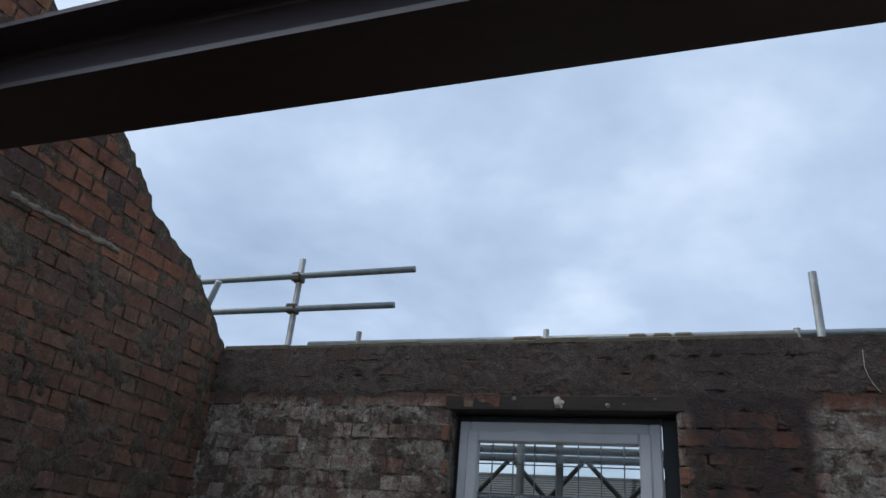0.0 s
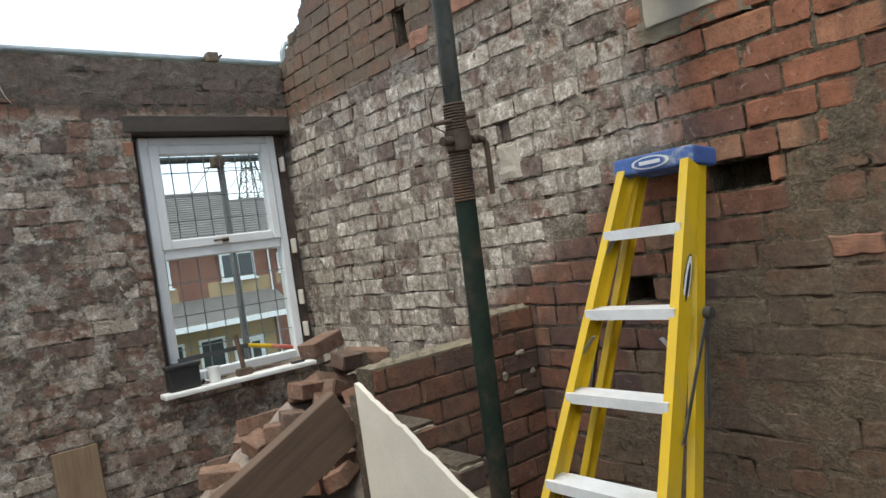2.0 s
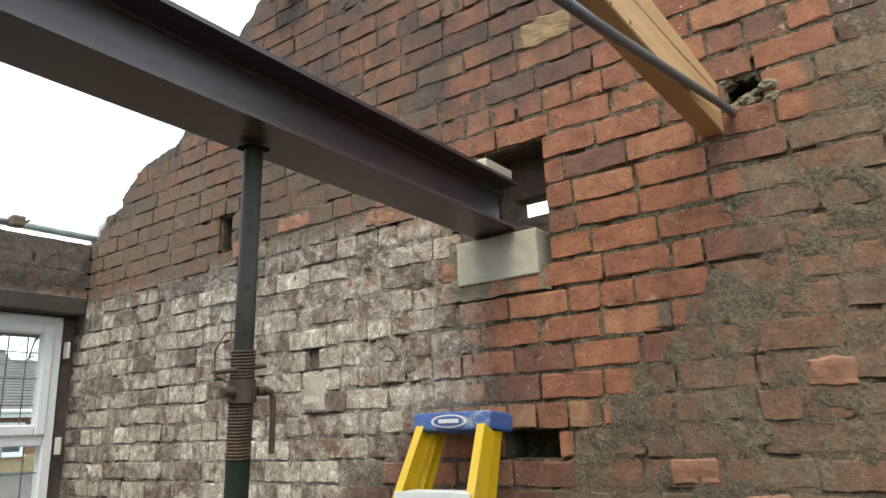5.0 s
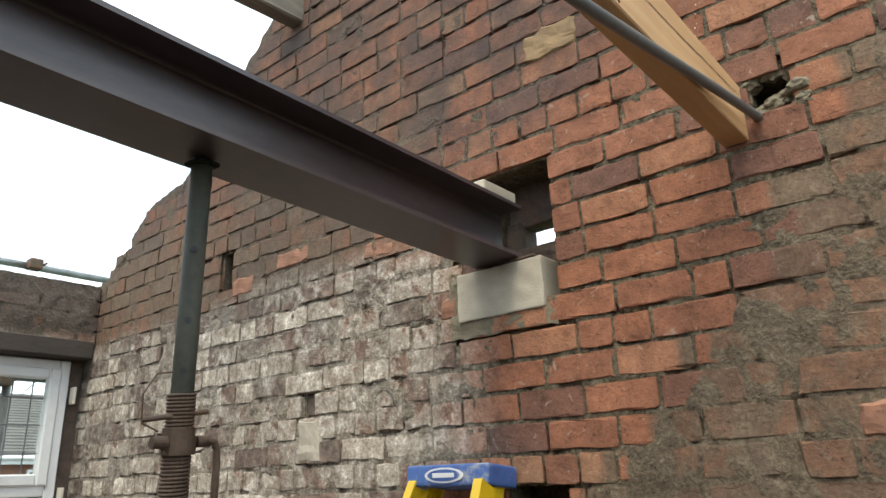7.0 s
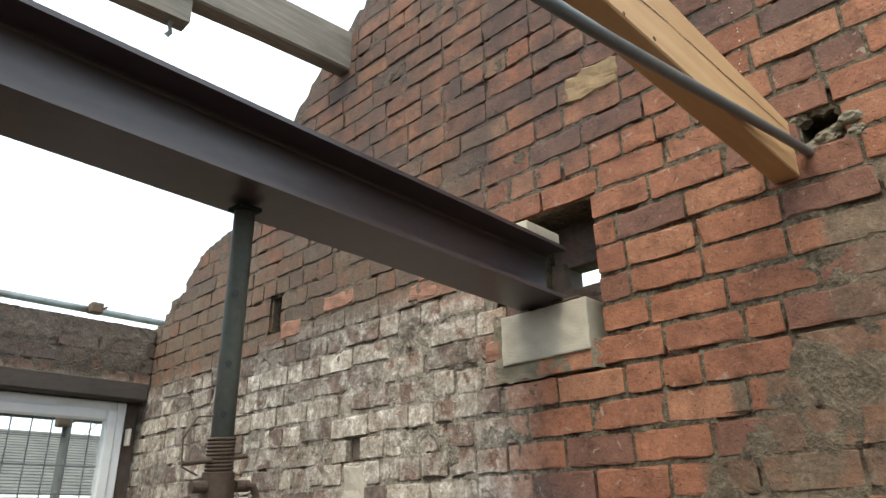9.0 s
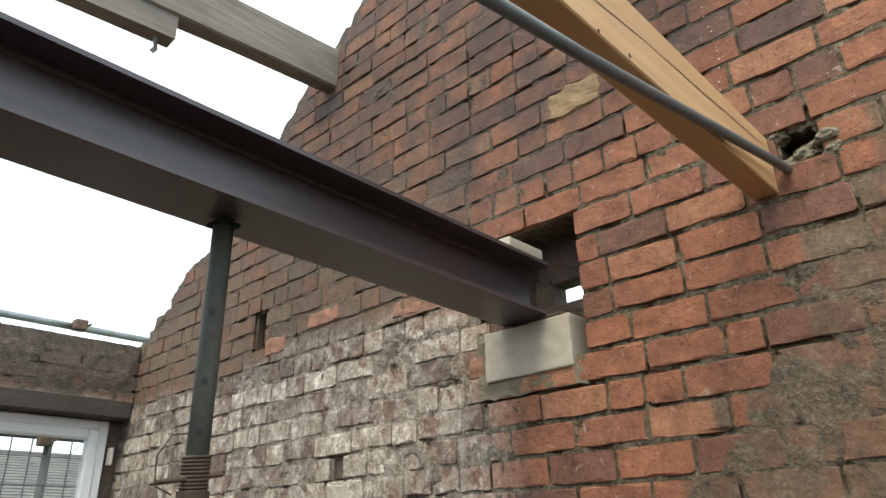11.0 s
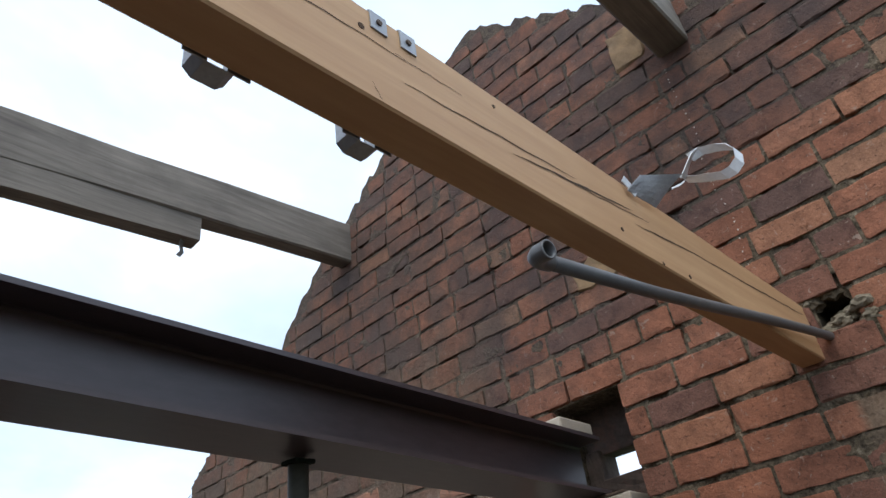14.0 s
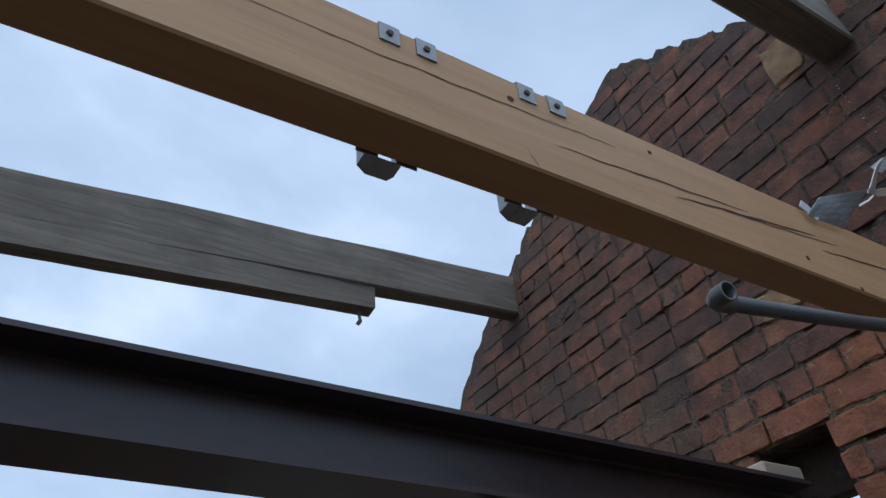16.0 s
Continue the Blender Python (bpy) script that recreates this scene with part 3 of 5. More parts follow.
lay(gable, AX_R, lambda z: (along(BACK_EDGE, z) + 0.03 * math.sin(z * 61), along(FRONT_EDGE, z) - (0.02 * abs(math.sin(z * 47)) if z > 2.76 else 0)),
    [(-2.902, -2.66, 2.25, 2.58), (-2.902, -2.545, 2.09, 2.25)], (-25, 27), lambda c, z: -3.75 < c < -2.05 and 1.75 < z < 3.05,
    (BRICK_R, BRICK_RJ, MORTAR_R), 0.23, rows_seen, 6,
    [(-1.275, -1.19, 2.48, 2.66), (-2.88, -2.69, 1.53, 1.62), (-2.43, -2.31, 1.18, 1.27), (-3.58, -3.49, 2.45, 2.55), (-1.86, -1.79, 1.88, 1.95)],
    rough=lime_right, sheet=0.0095, flush=smear_right)

front = thing("wall_north", "limewashed brick wall with two window openings, roof removed", "wall", kind="structure")
OPEN1, OPEN2 = (-3.42, -2.31, 0.86, 2.37), (-0.93, -0.0, 0.90, 2.36)
lay(front, AX_F, lambda z: (0.0, 4.97), [(-b, -a, c, d) for a, b, c, d in (OPEN1, OPEN2)], (-25, 7),
    lambda c, z: 0.9 < c < 2.35 and 0.95 < z, (BRICK_F, BRICK_FJ, MORTAR_F), 0.24, None, 4, rough=lime_front, sheet=0.0115, flush=smear_front)

side = thing("wall_west", "bare red brick gable wall with broken sloping top", "wall", kind="structure")
LEFT_EDGE = [(0, -0.235), (2.735, -0.235), (2.76, -0.03), (2.80, 0.03), (2.95, 0.20), (3.126, 0.40), (3.19, 0.63), (3.30, 0.82), (3.415, 0.94), (3.555, 1.13), (4.41, 2.55)]
lay(side, AX_L, lambda z: (along(LEFT_EDGE, z) + (0.02 * abs(math.sin(z * 53)) if z > 2.76 else 0), -along(BACK_EDGE, z)), [], (-25, 27),
    lambda c, z: c < 1.8 and z > 1.75, (BRICK_L, BRICK_LJ, MORTAR_L), 0.23, None, 6, rough=lambda c, z: 0.4, sheet=0.0115,
    flush=lambda c, z: 0.012 * (1.0 - 0.7 * smooth(z, 2.7, 2.95)) * smooth(noise.noise(Vector((c * 6, z * 6, 1.0))) + 0.5 * noise.noise(Vector((c * 19, z * 19, 2.0))), 0.0, 0.5))




def verge(wall, edges, x0, x1, sign, mat, low=2.75):
    """Broken mortar and brick ends along the sloping top of a gable."""
    pts = [(sign * c, z) for z, c in edges if z > low]
    fine = []
    for (a, b), (c, d) in zip(pts, pts[1:]):
        m = max(2, int(math.hypot(c - a, d - b) / 0.035))
        fine += [(a + (c - a) * i / m, b + (d - b) * i / m) for i in range(m)]
    fine.append(pts[-1])
    bm = bmesh.new()
    prev = None
    for i, (y, z) in enumerate(fine):
        j = 0.016 * noise.noise((i * 0.31, x0, 2.0)) + 0.018 * noise.noise((i * 0.83, x0, 5.0)) - 0.016 * (noise.noise((i * 0.47, x0, 9.0)) > 0.25)
        cur = []
        for x, e in ((x0, 0.0), ((x0 + x1) / 2, 0.012), (x1, 0.0)):
            cur.append(bm.verts.new((x + 0.006 * noise.noise((i * 0.7, x * 9, 0)), y, z + 0.002 + 1.5 * j + e + 0.010 * noise.noise((i * 1.7, x * 30, 3)))))
        cur += [bm.verts.new((x1, y, z - 0.11)), bm.verts.new((x0, y, z - 0.11))]
        if prev:
            for k in range(5):
                bm.faces.new((prev[k], prev[(k + 1) % 5], cur[(k + 1) % 5], cur[k]))
        else:
            bm.faces.new(cur)
        prev = cur
    bm.faces.new(list(reversed(prev)))
    bmesh.ops.recalc_face_normals(bm, faces=bm.faces[:])
    part("verge", bm, mat, wall, "broken mortar along the sloping top")


verge(gable, FRONT_EDGE, 0.003, 0.225, 1, MORTAR_R, 3.12)
verge(gable, BACK_EDGE, 0.003, 0.225, 1, MORTAR_R)
verge(side, LEFT_EDGE, -5.175, -4.953, -1, MORTAR_L)
# crumbled edges of the old joist hole
bm = bmesh.new()
for y, z, r in ((-3.475, 2.455, 0.026), (-3.488, 2.555, 0.030), (-3.545, 2.562, 0.028), (-3.595, 2.548, 0.030), (-3.600, 2.500, 0.024), (-3.592, 2.452, 0.028), (-3.54, 2.446, 0.026)):
    ball = bmesh.ops.create_icosphere(bm, subdivisions=2, radius=r)["verts"]
    for w in ball:
        w.co *= 0.85 + 0.7 * noise.noise(w.co * 70 + Vector((y * 9, z * 7, 0)))
        w.co = Vector((w.co.x * 0.7 + 0.024, w.co.y * 1.25 + y, w.co.z * 0.85 + z))
part("crumbled_edge", bm, MORTAR_R, gable, "crumbling mortar round the old joist hole")
# rough back of the pocket round the beam; its colour holds soot and deep shade
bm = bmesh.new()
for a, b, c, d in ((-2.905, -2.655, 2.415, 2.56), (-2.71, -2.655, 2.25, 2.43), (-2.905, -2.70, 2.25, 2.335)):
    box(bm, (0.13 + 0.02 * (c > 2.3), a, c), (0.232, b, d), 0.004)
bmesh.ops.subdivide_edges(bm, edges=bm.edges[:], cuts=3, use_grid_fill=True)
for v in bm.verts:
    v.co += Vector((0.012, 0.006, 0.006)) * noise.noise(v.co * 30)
part("pocket_back", bm, SOOTY_SHADE, gable, "rough masonry at the back of the beam pocket")
# Back wall is unseen; its top is kept low to let in sky light.
bm = bmesh.new()
box(bm, (-5.18, -5.6, -2.7), (0.23, -5.36, 2.0))
tagged(part("wall_south", bm, MORTAR_N), "unseen back wall of the room, kept low to let in light", "wall", kind="structure")
bm = bmesh.new()
box(bm, (-5.18, -5.36, -0.25), (0.23, 0.24, -0.03))
tagged(part("floor", bm, RUBBLE), "dusty floor under the boards", "floor", kind="structure")
bm = bmesh.new()
for i in range(37):
    y = -5.34 + i * 0.145
    box(bm, (-4.94, y, -0.026), (-0.01, y + 0.139, rng.uniform(-0.002, 0.001)))
tagged(part("floor_boards", bm, FLOORWOOD), "dusty bare wooden floorboards", "floor", kind="structure")
# the storey below, outside
bm = bmesh.new()
box(bm, (-5.18, 0.02, -2.7), (0.23, 0.24, -0.25))
box(bm, (-5.18, -5.36, -2.7), (-4.96, 0.02, -0.25))
box(bm, (0.01, -5.36, -2.7), (0.23, 0.02, -0.25))
tagged(part("wall_below", bm, FARBRICK), "brick walls of the storey below", "wall", kind="structure")
# mortar bed along the top of the front wall
bm = bmesh.new()
x = -4.93
while x < -0.02:
    w = rng.uniform(0.12, 0.5)
    box(bm, (x, 0.004, 2.700), (min(x + w, -0.01), 0.22, (2.744 if x < -1.8 else 2.716) + rng.uniform(0.0, 0.012)), 0.004)
    x += w + rng.choice((0.0, 0.0, 0.004))
for x in (-3.12, -3.05, -2.52, -2.40, -2.30):
    box(bm, (x, 0.03, 2.735), (x + 0.09, 0.12, 2.778), 0.012)
tagged(part("trim_wall_top", bm, WETMORTAR), "rough grey mortar bed along the wall top", "mortar bed", kind="structure")


def lintel(name, x0, x1, z0, z1, proud):
    bm = bmesh.new()
    box(bm, (x0, -proud, z0), (x1, 0.235, z1), 0.008)
    return tagged(part(name, bm, LINTEL), "sooty timber lintel above the window opening", "lintel", "lintels")


lintel("lintel", -3.46, -2.26, 2.372, 2.455, 0.002)
lintel("lintel", -0.98, -0.004, 2.320, 2.420, 0.003)
for x, z, r in ((-3.086, 2.428, 0.012), (-2.856, 2.410, 0.024), (-2.618, 2.400, 0.011), (-2.543, 2.405, 0.007), (-2.399, 2.428, 0.008)):
    bm = bmesh.new()
    bmesh.ops.create_icosphere(bm, subdivisions=2, radius=r)
    for v in bm.verts:
        v.co *= 1 + 0.75 * noise.noise(v.co * 75 + Vector((x * 9, 0, 0)))
        v.co.y *= 0.6
    bmesh.ops.translate(bm, vec=(x, -0.018, z), verts=bm.verts)
    tagged(part("mortar_blob", bm, PLASTER if r > 0.02 else OLDMORTAR), "pale lump of old plaster stuck on the lintel", "plaster lump", "lumps on the lintel")
# thin loop of wire on the wall
bm = bmesh.new()
sweep(bm, [(-1.507, -0.012, 2.658), (-1.510, -0.016, 2.62), (-1.512, -0.018, 2.575), (-1.503, -0.018, 2.535), (-1.488, -0.016, 2.50), (-1.465, -0.012, 2.467)], 0.0013, 6)
tagged(part("wire", bm, PLASTER), "thin pale wire hanging on the brick wall", "wire")

# ---- windows ----


def ring(bm, x0, x1, z0, z1, w, y0, y1, bevel=0.006):
    box(bm, (x0, y0, z0), (x0 + w, y1, z1), bevel)
    box(bm, (x1 - w, y0, z0), (x1, y1, z1), bevel)
    box(bm, (x0 + w, y0 + 0.001, z0), (x1 - w, y1 - 0.001, z0 + w), bevel)
    box(bm, (x0 + w, y0 + 0.001, z1 - w), (x1 - w, y1 - 0.001, z1), bevel)


def window(name, x0, x1, z0, z1, zt, label, bars):
    """A white window with an opening light above a fixed one, and lead strips on the glass."""
    ob = thing(name, label, "window", kind="structure")
    y = 0.09
    bm = bmesh.new()
    ring(bm, x0, x1, z0, z1, 0.055, y, y + 0.07)
    box(bm, (x0 + 0.055, y + 0.002, zt - 0.03), (x1 - 0.055, y + 0.068, zt + 0.03), 0.006)
    part("window_frame", bm, UPVC, ob)
    bm = bmesh.new()
    ring(bm, x0 + 0.045, x1 - 0.045, zt + 0.022, z1 - 0.045, 0.058, y - 0.012, y + 0.05, 0.008)
    sash = part("sash", bm, UPVC, ob)
    bm = bmesh.new()
    xm = (x0 + x1) / 2
    box(bm, (xm - 0.02, y - 0.024, zt + 0.04), (xm + 0.02, y - 0.012, zt + 0.062), 0.003)
    box(bm, (xm - 0.075, y - 0.036, zt + 0.045), (xm + 0.012, y - 0.024, zt + 0.058), 0.004)
    part("handle", bm, RUST, sash, "worn metal window handle")
    for a, b, c, d, up in ((x0 + 0.10, x1 - 0.10, zt + 0.078, z1 - 0.10, 3), (x0 + 0.052, x1 - 0.052, z0 + 0.052, zt - 0.028, 3)):
        bm = bmesh.new()
        box(bm, (a, y + 0.028, c), (b, y + 0.034, d))
        pane = part("pane", bm, GLASS, ob)
        pane.visible_shadow = False
        for i in range(bars):
            x = a + (b - a) * (i + 0.7) / (bars + 0.4)
            bm = bmesh.new()
            box(bm, (x - 0.003, y + 0.024, c), (x + 0.003, y + 0.028, d))
            part("lead_strip", bm, LEAD, ob)
        for i in range(up):
            z = c + (d - c) * (i + 0.75) / (up + 0.5)
            bm = bmesh.new()
            box(bm, (a, y + 0.0225, z - 0.003), (b, y + 0.0235, z + 0.003))
            part("lead_strip", bm, LEAD, ob)
    return ob


window("window_1", -3.395, -2.385, 0.90, 2.335, 1.655, "white plastic window with leaded panes in a bare reveal", 7)
w2 = window("window_2", -0.885, -0.075, 0.93, 2.315, 1.655, "white plastic window with leaded panes beside the gable", 6)
for z in (2.13, 1.62, 1.30, 1.10):
    bm = bmesh.new()
    box(bm, (-0.062, 0.05, z - 0.045), (-0.046, 0.10, z + 0.045), 0.003)
    part("fixing_cleat", bm, PLASTER, w2, "white fixing cleat beside the frame")
bm = bmesh.new()
box(bm, (-0.985, -0.095, 0.895), (-0.10, 0.155, 0.922), 0.008, segments=2)
tagged(part("window_sill", bm, WHITE), "white painted window board under the window", "window sill", kind="structure")
bm = bmesh.new()
box(bm, (-3.42, -0.03, 0.862), (-2.31, 0.155, 0.892), 0.008)
tagged(part("window_sill", bm, WHITE), "white painted window board under the window", "window sill", kind="structure")
# Dark strips paint the shade of the open gaps round the frames.
for x0, x1 in ((-3.42, -3.398), (-2.382, -2.31), (-0.932, -0.888), (-0.072, 0.0)):
    bm = bmesh.new()
    box(bm, (x0 + 0.002, 0.115, 0.93), (x1 - 0.002, 0.16, 2.368 if x0 < -2 else 2.328))
    tagged(part("trim_reveal", bm, BLACK if x0 < -2 else SOOTY_SHADE), "dark strip standing in for the shaded gap beside the window frame", "packing", kind="structure")
bm = bmesh.new()
box(bm, (-3.398, 0.10, 2.337), (-2.382, 0.16, 2.366))
tagged(part("trim_reveal", bm, BLACK), "dark strip standing in for the shaded gap above the window frame", "packing", kind="structure")

# ---- steel beam, padstone, props ----


def steel_beam(length):
    """A rolled I section, its length along -x from the wall."""
    h, w, tf, tw, r = 0.171, 0.166, 0.0115, 0.008, 0.008
    half = [(w / 2, 0), (w / 2, tf), (tw / 2 + r, tf), (tw / 2 + r * 0.3, tf + r * 0.3), (tw / 2, tf + r)]
    right = half + [(a, h - b) for a, b in reversed(half)]
    loop = right + [(-a, b) for a, b in reversed(right)]
    bm = bmesh.new()
    extrude_profile(bm, loop, 0, -length, 0.0)
    return bm


beam = thing("steel_beam", "dark primed steel I beam spanning between the gable walls", "steel beam", at=(0.025, -2.704, 2.2625))
part("girder", steel_beam(5.03), STEEL, beam)
beam.matrix_world = pose(0.025, -2.704, 2.2625, 0, 1.52, -0.92)
bm = bmesh.new()
box(bm, (0.006, -2.862, 2.10), (0.225, -2.548, 2.252), 0.006, segments=2)
bmesh.ops.subdivide_edges(bm, edges=[e for e in bm.edges if e.calc_length() > 0.1], cuts=14, use_grid_fill=True)
for v in bm.verts:
    if abs(v.co.x - 0.006) < 0.008:
        v.co += Vector((0.0022 * noise.noise(v.co * 28), 0.003 * noise.noise(v.co * 40 + Vector((5, 0, 0))), 0.003 * noise.noise(v.co * 40 + Vector((0, 9, 0)))))
box_ob = tagged(part("padstone", bm, CONCRETE), "pale cast concrete padstone bedded under the steel beam", "padstone")
box_ob.location = (-0.015, 0, 0)
bm = bmesh.new()
for a, b, c, d in ((-2.895, -2.515, 2.050, 2.100), (-2.551, -2.512, 2.10, 2.262), (-2.90, -2.866, 2.085, 2.125)):
    box(bm, (-0.001, a, c), (0.2, b, d))
bmesh.ops.subdivide_edges(bm, edges=bm.edges[:], cuts=12, use_grid_fill=True)
for v in bm.verts:
    p = v.co.copy()
    v.co += Vector((0.0045 * noise.noise(p * 33) + 0.002 * noise.noise(p * 90), 0.010 * noise.noise(p * 27 + Vector((4, 0, 0))), 0.013 * noise.noise(p * 23 + Vector((0, 4, 0)))))
tagged(part("mortar_bed", bm, WETMORTAR), "fresh grey mortar squeezed round the padstone", "mortar")
bm = bmesh.new()
box(bm, (-0.148, -2.777, 2.4375), (0.015, -2.70, 2.474), 0.004)
tagged(part("packing_block", bm, CONCRETE), "pale concrete packing piece on top of the steel beam", "packing")
bm = bmesh.new()
for a, b, c in ((-2.79, -2.74, 2.258), (-2.84, -2.78, 2.256)):
    box(bm, (-0.01, a, c - 0.004), (0.12, b, c + 0.004), 0.002)
tagged(part("steel_shim", bm, RUST), "thin rusty shims packed between padstone and beam", "shim")


def acrow_prop(x, y, top):
    ob = thing("steel_prop", "green adjustable steel prop with threaded collar holding up the beam", "prop", at=(x, y, 0))
    bm = bmesh.new()
    tube(bm, (0, 0, 1.5), (0, 0, top - 0.008), 0.0215, n=20)
    inner = part("inner_tube", bm, TUBEGREY, ob, "worn grey-green inner tube", True)
    for z in (2.10, 1.96, 1.865):
        bm = bmesh.new()
        tube(bm, (-0.012, -0.0185, z), (-0.0128, -0.0200, z), 0.0065, n=10)
        part("pin_hole", bm, BLACK, inner)
    bm = bmesh.new()
    tube(bm, (0, 0, 0.01), (0, 0, 1.60), 0.0255, n=20)
    part("outer_tube", bm, GREEN, ob, "dark green outer tube", True)
    bm = bmesh.new()
    prev = None
    n, turns, pitch = 18, 34, 0.0068
    for i in range(n * turns + 1):
        t = 2 * math.pi * i / n
        z = 1.588 + pitch * i / n
        cur = [bm.verts.new((math.cos(t) * r, math.sin(t) * r, z + dz)) for r, dz in ((0.0245, 0.0), (0.0272, 0.0024), (0.0272, 0.0042), (0.0245, 0.0066))]
        if prev:
            for j in range(3):
                bm.faces.new((prev[j], cur[j], cur[j + 1], prev[j + 1]))
        prev = cur
    part("thread", bm, RUST, ob, "rusty screw thread")
    bm = bmesh.new()
    tube(bm, (0, 0, 1.712), (0, 0, 1.746), 0.0325, n=20)
    tube(bm, (0, 0, 1.746), (0, 0, 1.760), 0.0300, n=20)
    for s in (-1, 1):
        tube(bm, (s * 0.030, -0.012, 1.735), (s * 0.058, -0.012, 1.735), 0.011, n=12)
    collar = part("collar", bm, RUST, ob, "rusty collar nut")
    bm = bmesh.new()
    sweep(bm, [(0.045, -0.02, 1.738), (0.062, -0.022, 1.733), (0.069, -0.022, 1.72), (0.071, -0.022, 1.69), (0.071, -0.022, 1.60)], 0.0072, 10)
    part("handle", bm, RUST, collar)
    bm = bmesh.new()
    tube(bm, (-0.075, 0.0, 1.775), (0.045, -0.02, 1.790), 0.005, n=8)
    part("pin", bm, RUST, ob)
    for z, w, r in ((0.0, 0.01, 0.06), (top - 0.010, 0.0095, 0.026)):
        bm = bmesh.new()
        box(bm, (-r, -r, z), (r, r, z + w), 0.002)
        part("end_plate", bm, GREEN, ob)
    bm = bmesh.new()
    sweep(bm, [(-0.028, -0.012, 1.862), (-0.06, -0.014, 1.858), (-0.085, -0.016, 1.82), (-0.082, -0.016, 1.77), (-0.05, -0.016, 1.755)], 0.0018, 6)
    part("tie_wire", bm, RUST, ob, "thin wire tied round the prop")
    ob.matrix_world = pose(x, y, 0.004, 4.85, -2.44, 0)
    return ob


acrow_prop(-0.877, -2.470, 2.288)

# ---- roof timbers ----
new_beam = thing("timber_beam", "new pine beam with drying splits built into the gable", "timber beam")
new_beam.matrix_world = pose(-1.4, -3.441, 2.382, 0, -0.89, 0.366)
bm = bmesh.new()
box(bm, (-3.54, -0.037, 0.0), (1.47, 0.0225, 0.152), 0.003)
pine = part("beam_timber", bm, PINE, new_beam)
# splits along the near face
for (x0, z0), (x1, z1), w in (((-1.60, 0.090), (-0.26, 0.091), 0.0030), ((-0.30, 0.089), (0.02, 0.099), 0.0032), ((0.00, 0.100), (0.12, 0.104), 0.0014),
                              ((0.010, 0.056), (0.375, 0.082), 0.0042), ((0.21, 0.051), (0.545, 0.093), 0.0080), ((0.36, 0.066), (0.60, 0.090), 0.0032),
                              ((0.54, 0.063), (0.80, 0.088), 0.0058), ((0.78, 0.085), (1.10, 0.100), 0.0048), ((0.98, 0.092), (1.20, 0.108), 0.0066), ((1.16, 0.104), (1.38, 0.117), 0.0046),
                              ((-0.042, 0.026), (-0.028, 0.001), 0.0028)):
    bm = bmesh.new()
    n = 26
    for i in range(n + 1):
        f = i / n
        x, z = x0 + (x1 - x0) * f, z0 + (z1 - z0) * f + 0.0028 * noise.noise((x0 * 7 + f * 7, 0, 0))
        h = 0.5 * w * math.sin(math.pi * f) ** 0.6 * (0.5 + 0.35 * noise.noise((x0 * 3 + f * 14, 4, 0))) + 0.0003
        bm.verts.new((x, -0.0376, z - h)), bm.verts.new((x, -0.0376, z + h))
        bm.verts.ensure_lookup_table()
        if i:
            bm.faces.new((bm.verts[-4], bm.verts[-2], bm.verts[-1], bm.verts[-3]))
    part("drying_split", bm, SPLIT, pine, "dark drying split")
for x, z, r in ((0.70, 0.012, 0.0045), (0.60, 0.006, 0.0035), (-0.05, 0.112, 0.005), (0.19, 0.126, 0.0035), (0.48, 0.030, 0.004)):
    bm = bmesh.new()
    tube(bm, (x, -0.0366, z), (x, -0.0378, z), r, n=9)
    part("knot", bm, SPLIT, pine, "small dark knot")


def joist_hanger(x):
    """A galvanised hanger: straps over the beam, a stirrup below on the far side."""
    ob = thing("joist_hanger", "galvanised joist hanger nailed over the pine beam", "joist hanger", "joist hangers on the beam", at=(x, -3.441 + 0.0064 * (x + 1.4), 2.4037 + 0.0155 * x))
    bm = bmesh.new()
    for s in (-1, 1):
        ribbon(bm, [(s * 0.024, -0.0385, 0.120), (s * 0.024, -0.0385, 0.151), (s * 0.024, -0.036, 0.1535), (s * 0.024, 0.0215, 0.1535), (s * 0.024, 0.0245, 0.150), (s * 0.024, 0.0245, 0.0)], 0.026, 0.0018, (1, 0, 0))
    part("strap", bm, GALV, ob)
    for s in (-1, 1):
        bm = bmesh.new()
        tube(bm, (s * 0.024, -0.0392, 0.135), (s * 0.024, -0.0418, 0.135), 0.0045, n=8)
        part("nail", bm, RUST, ob)
    bm = bmesh.new()
    loop = [(-0.022, 0.06), (-0.022, 0.010), (-0.013, 0.001), (0.013, 0.001), (0.022, 0.010), (0.022, 0.06)]
    ribbon(bm, [(a, 0.0395, b) for a, b in loop], 0.028, 0.0018, (0, 1, 0))
    part("stirrup", bm, GALV, ob)
    return ob


joist_hanger(-1.593)
joist_hanger(-1.400)
loose = thing("bent_joist_hanger", "twisted galvanised hanger torn open and sticking up from the beam", "joist hanger", at=(-0.82, -3.483, 2.54))
LB = Vector((-0.82, -3.483, 2.54))


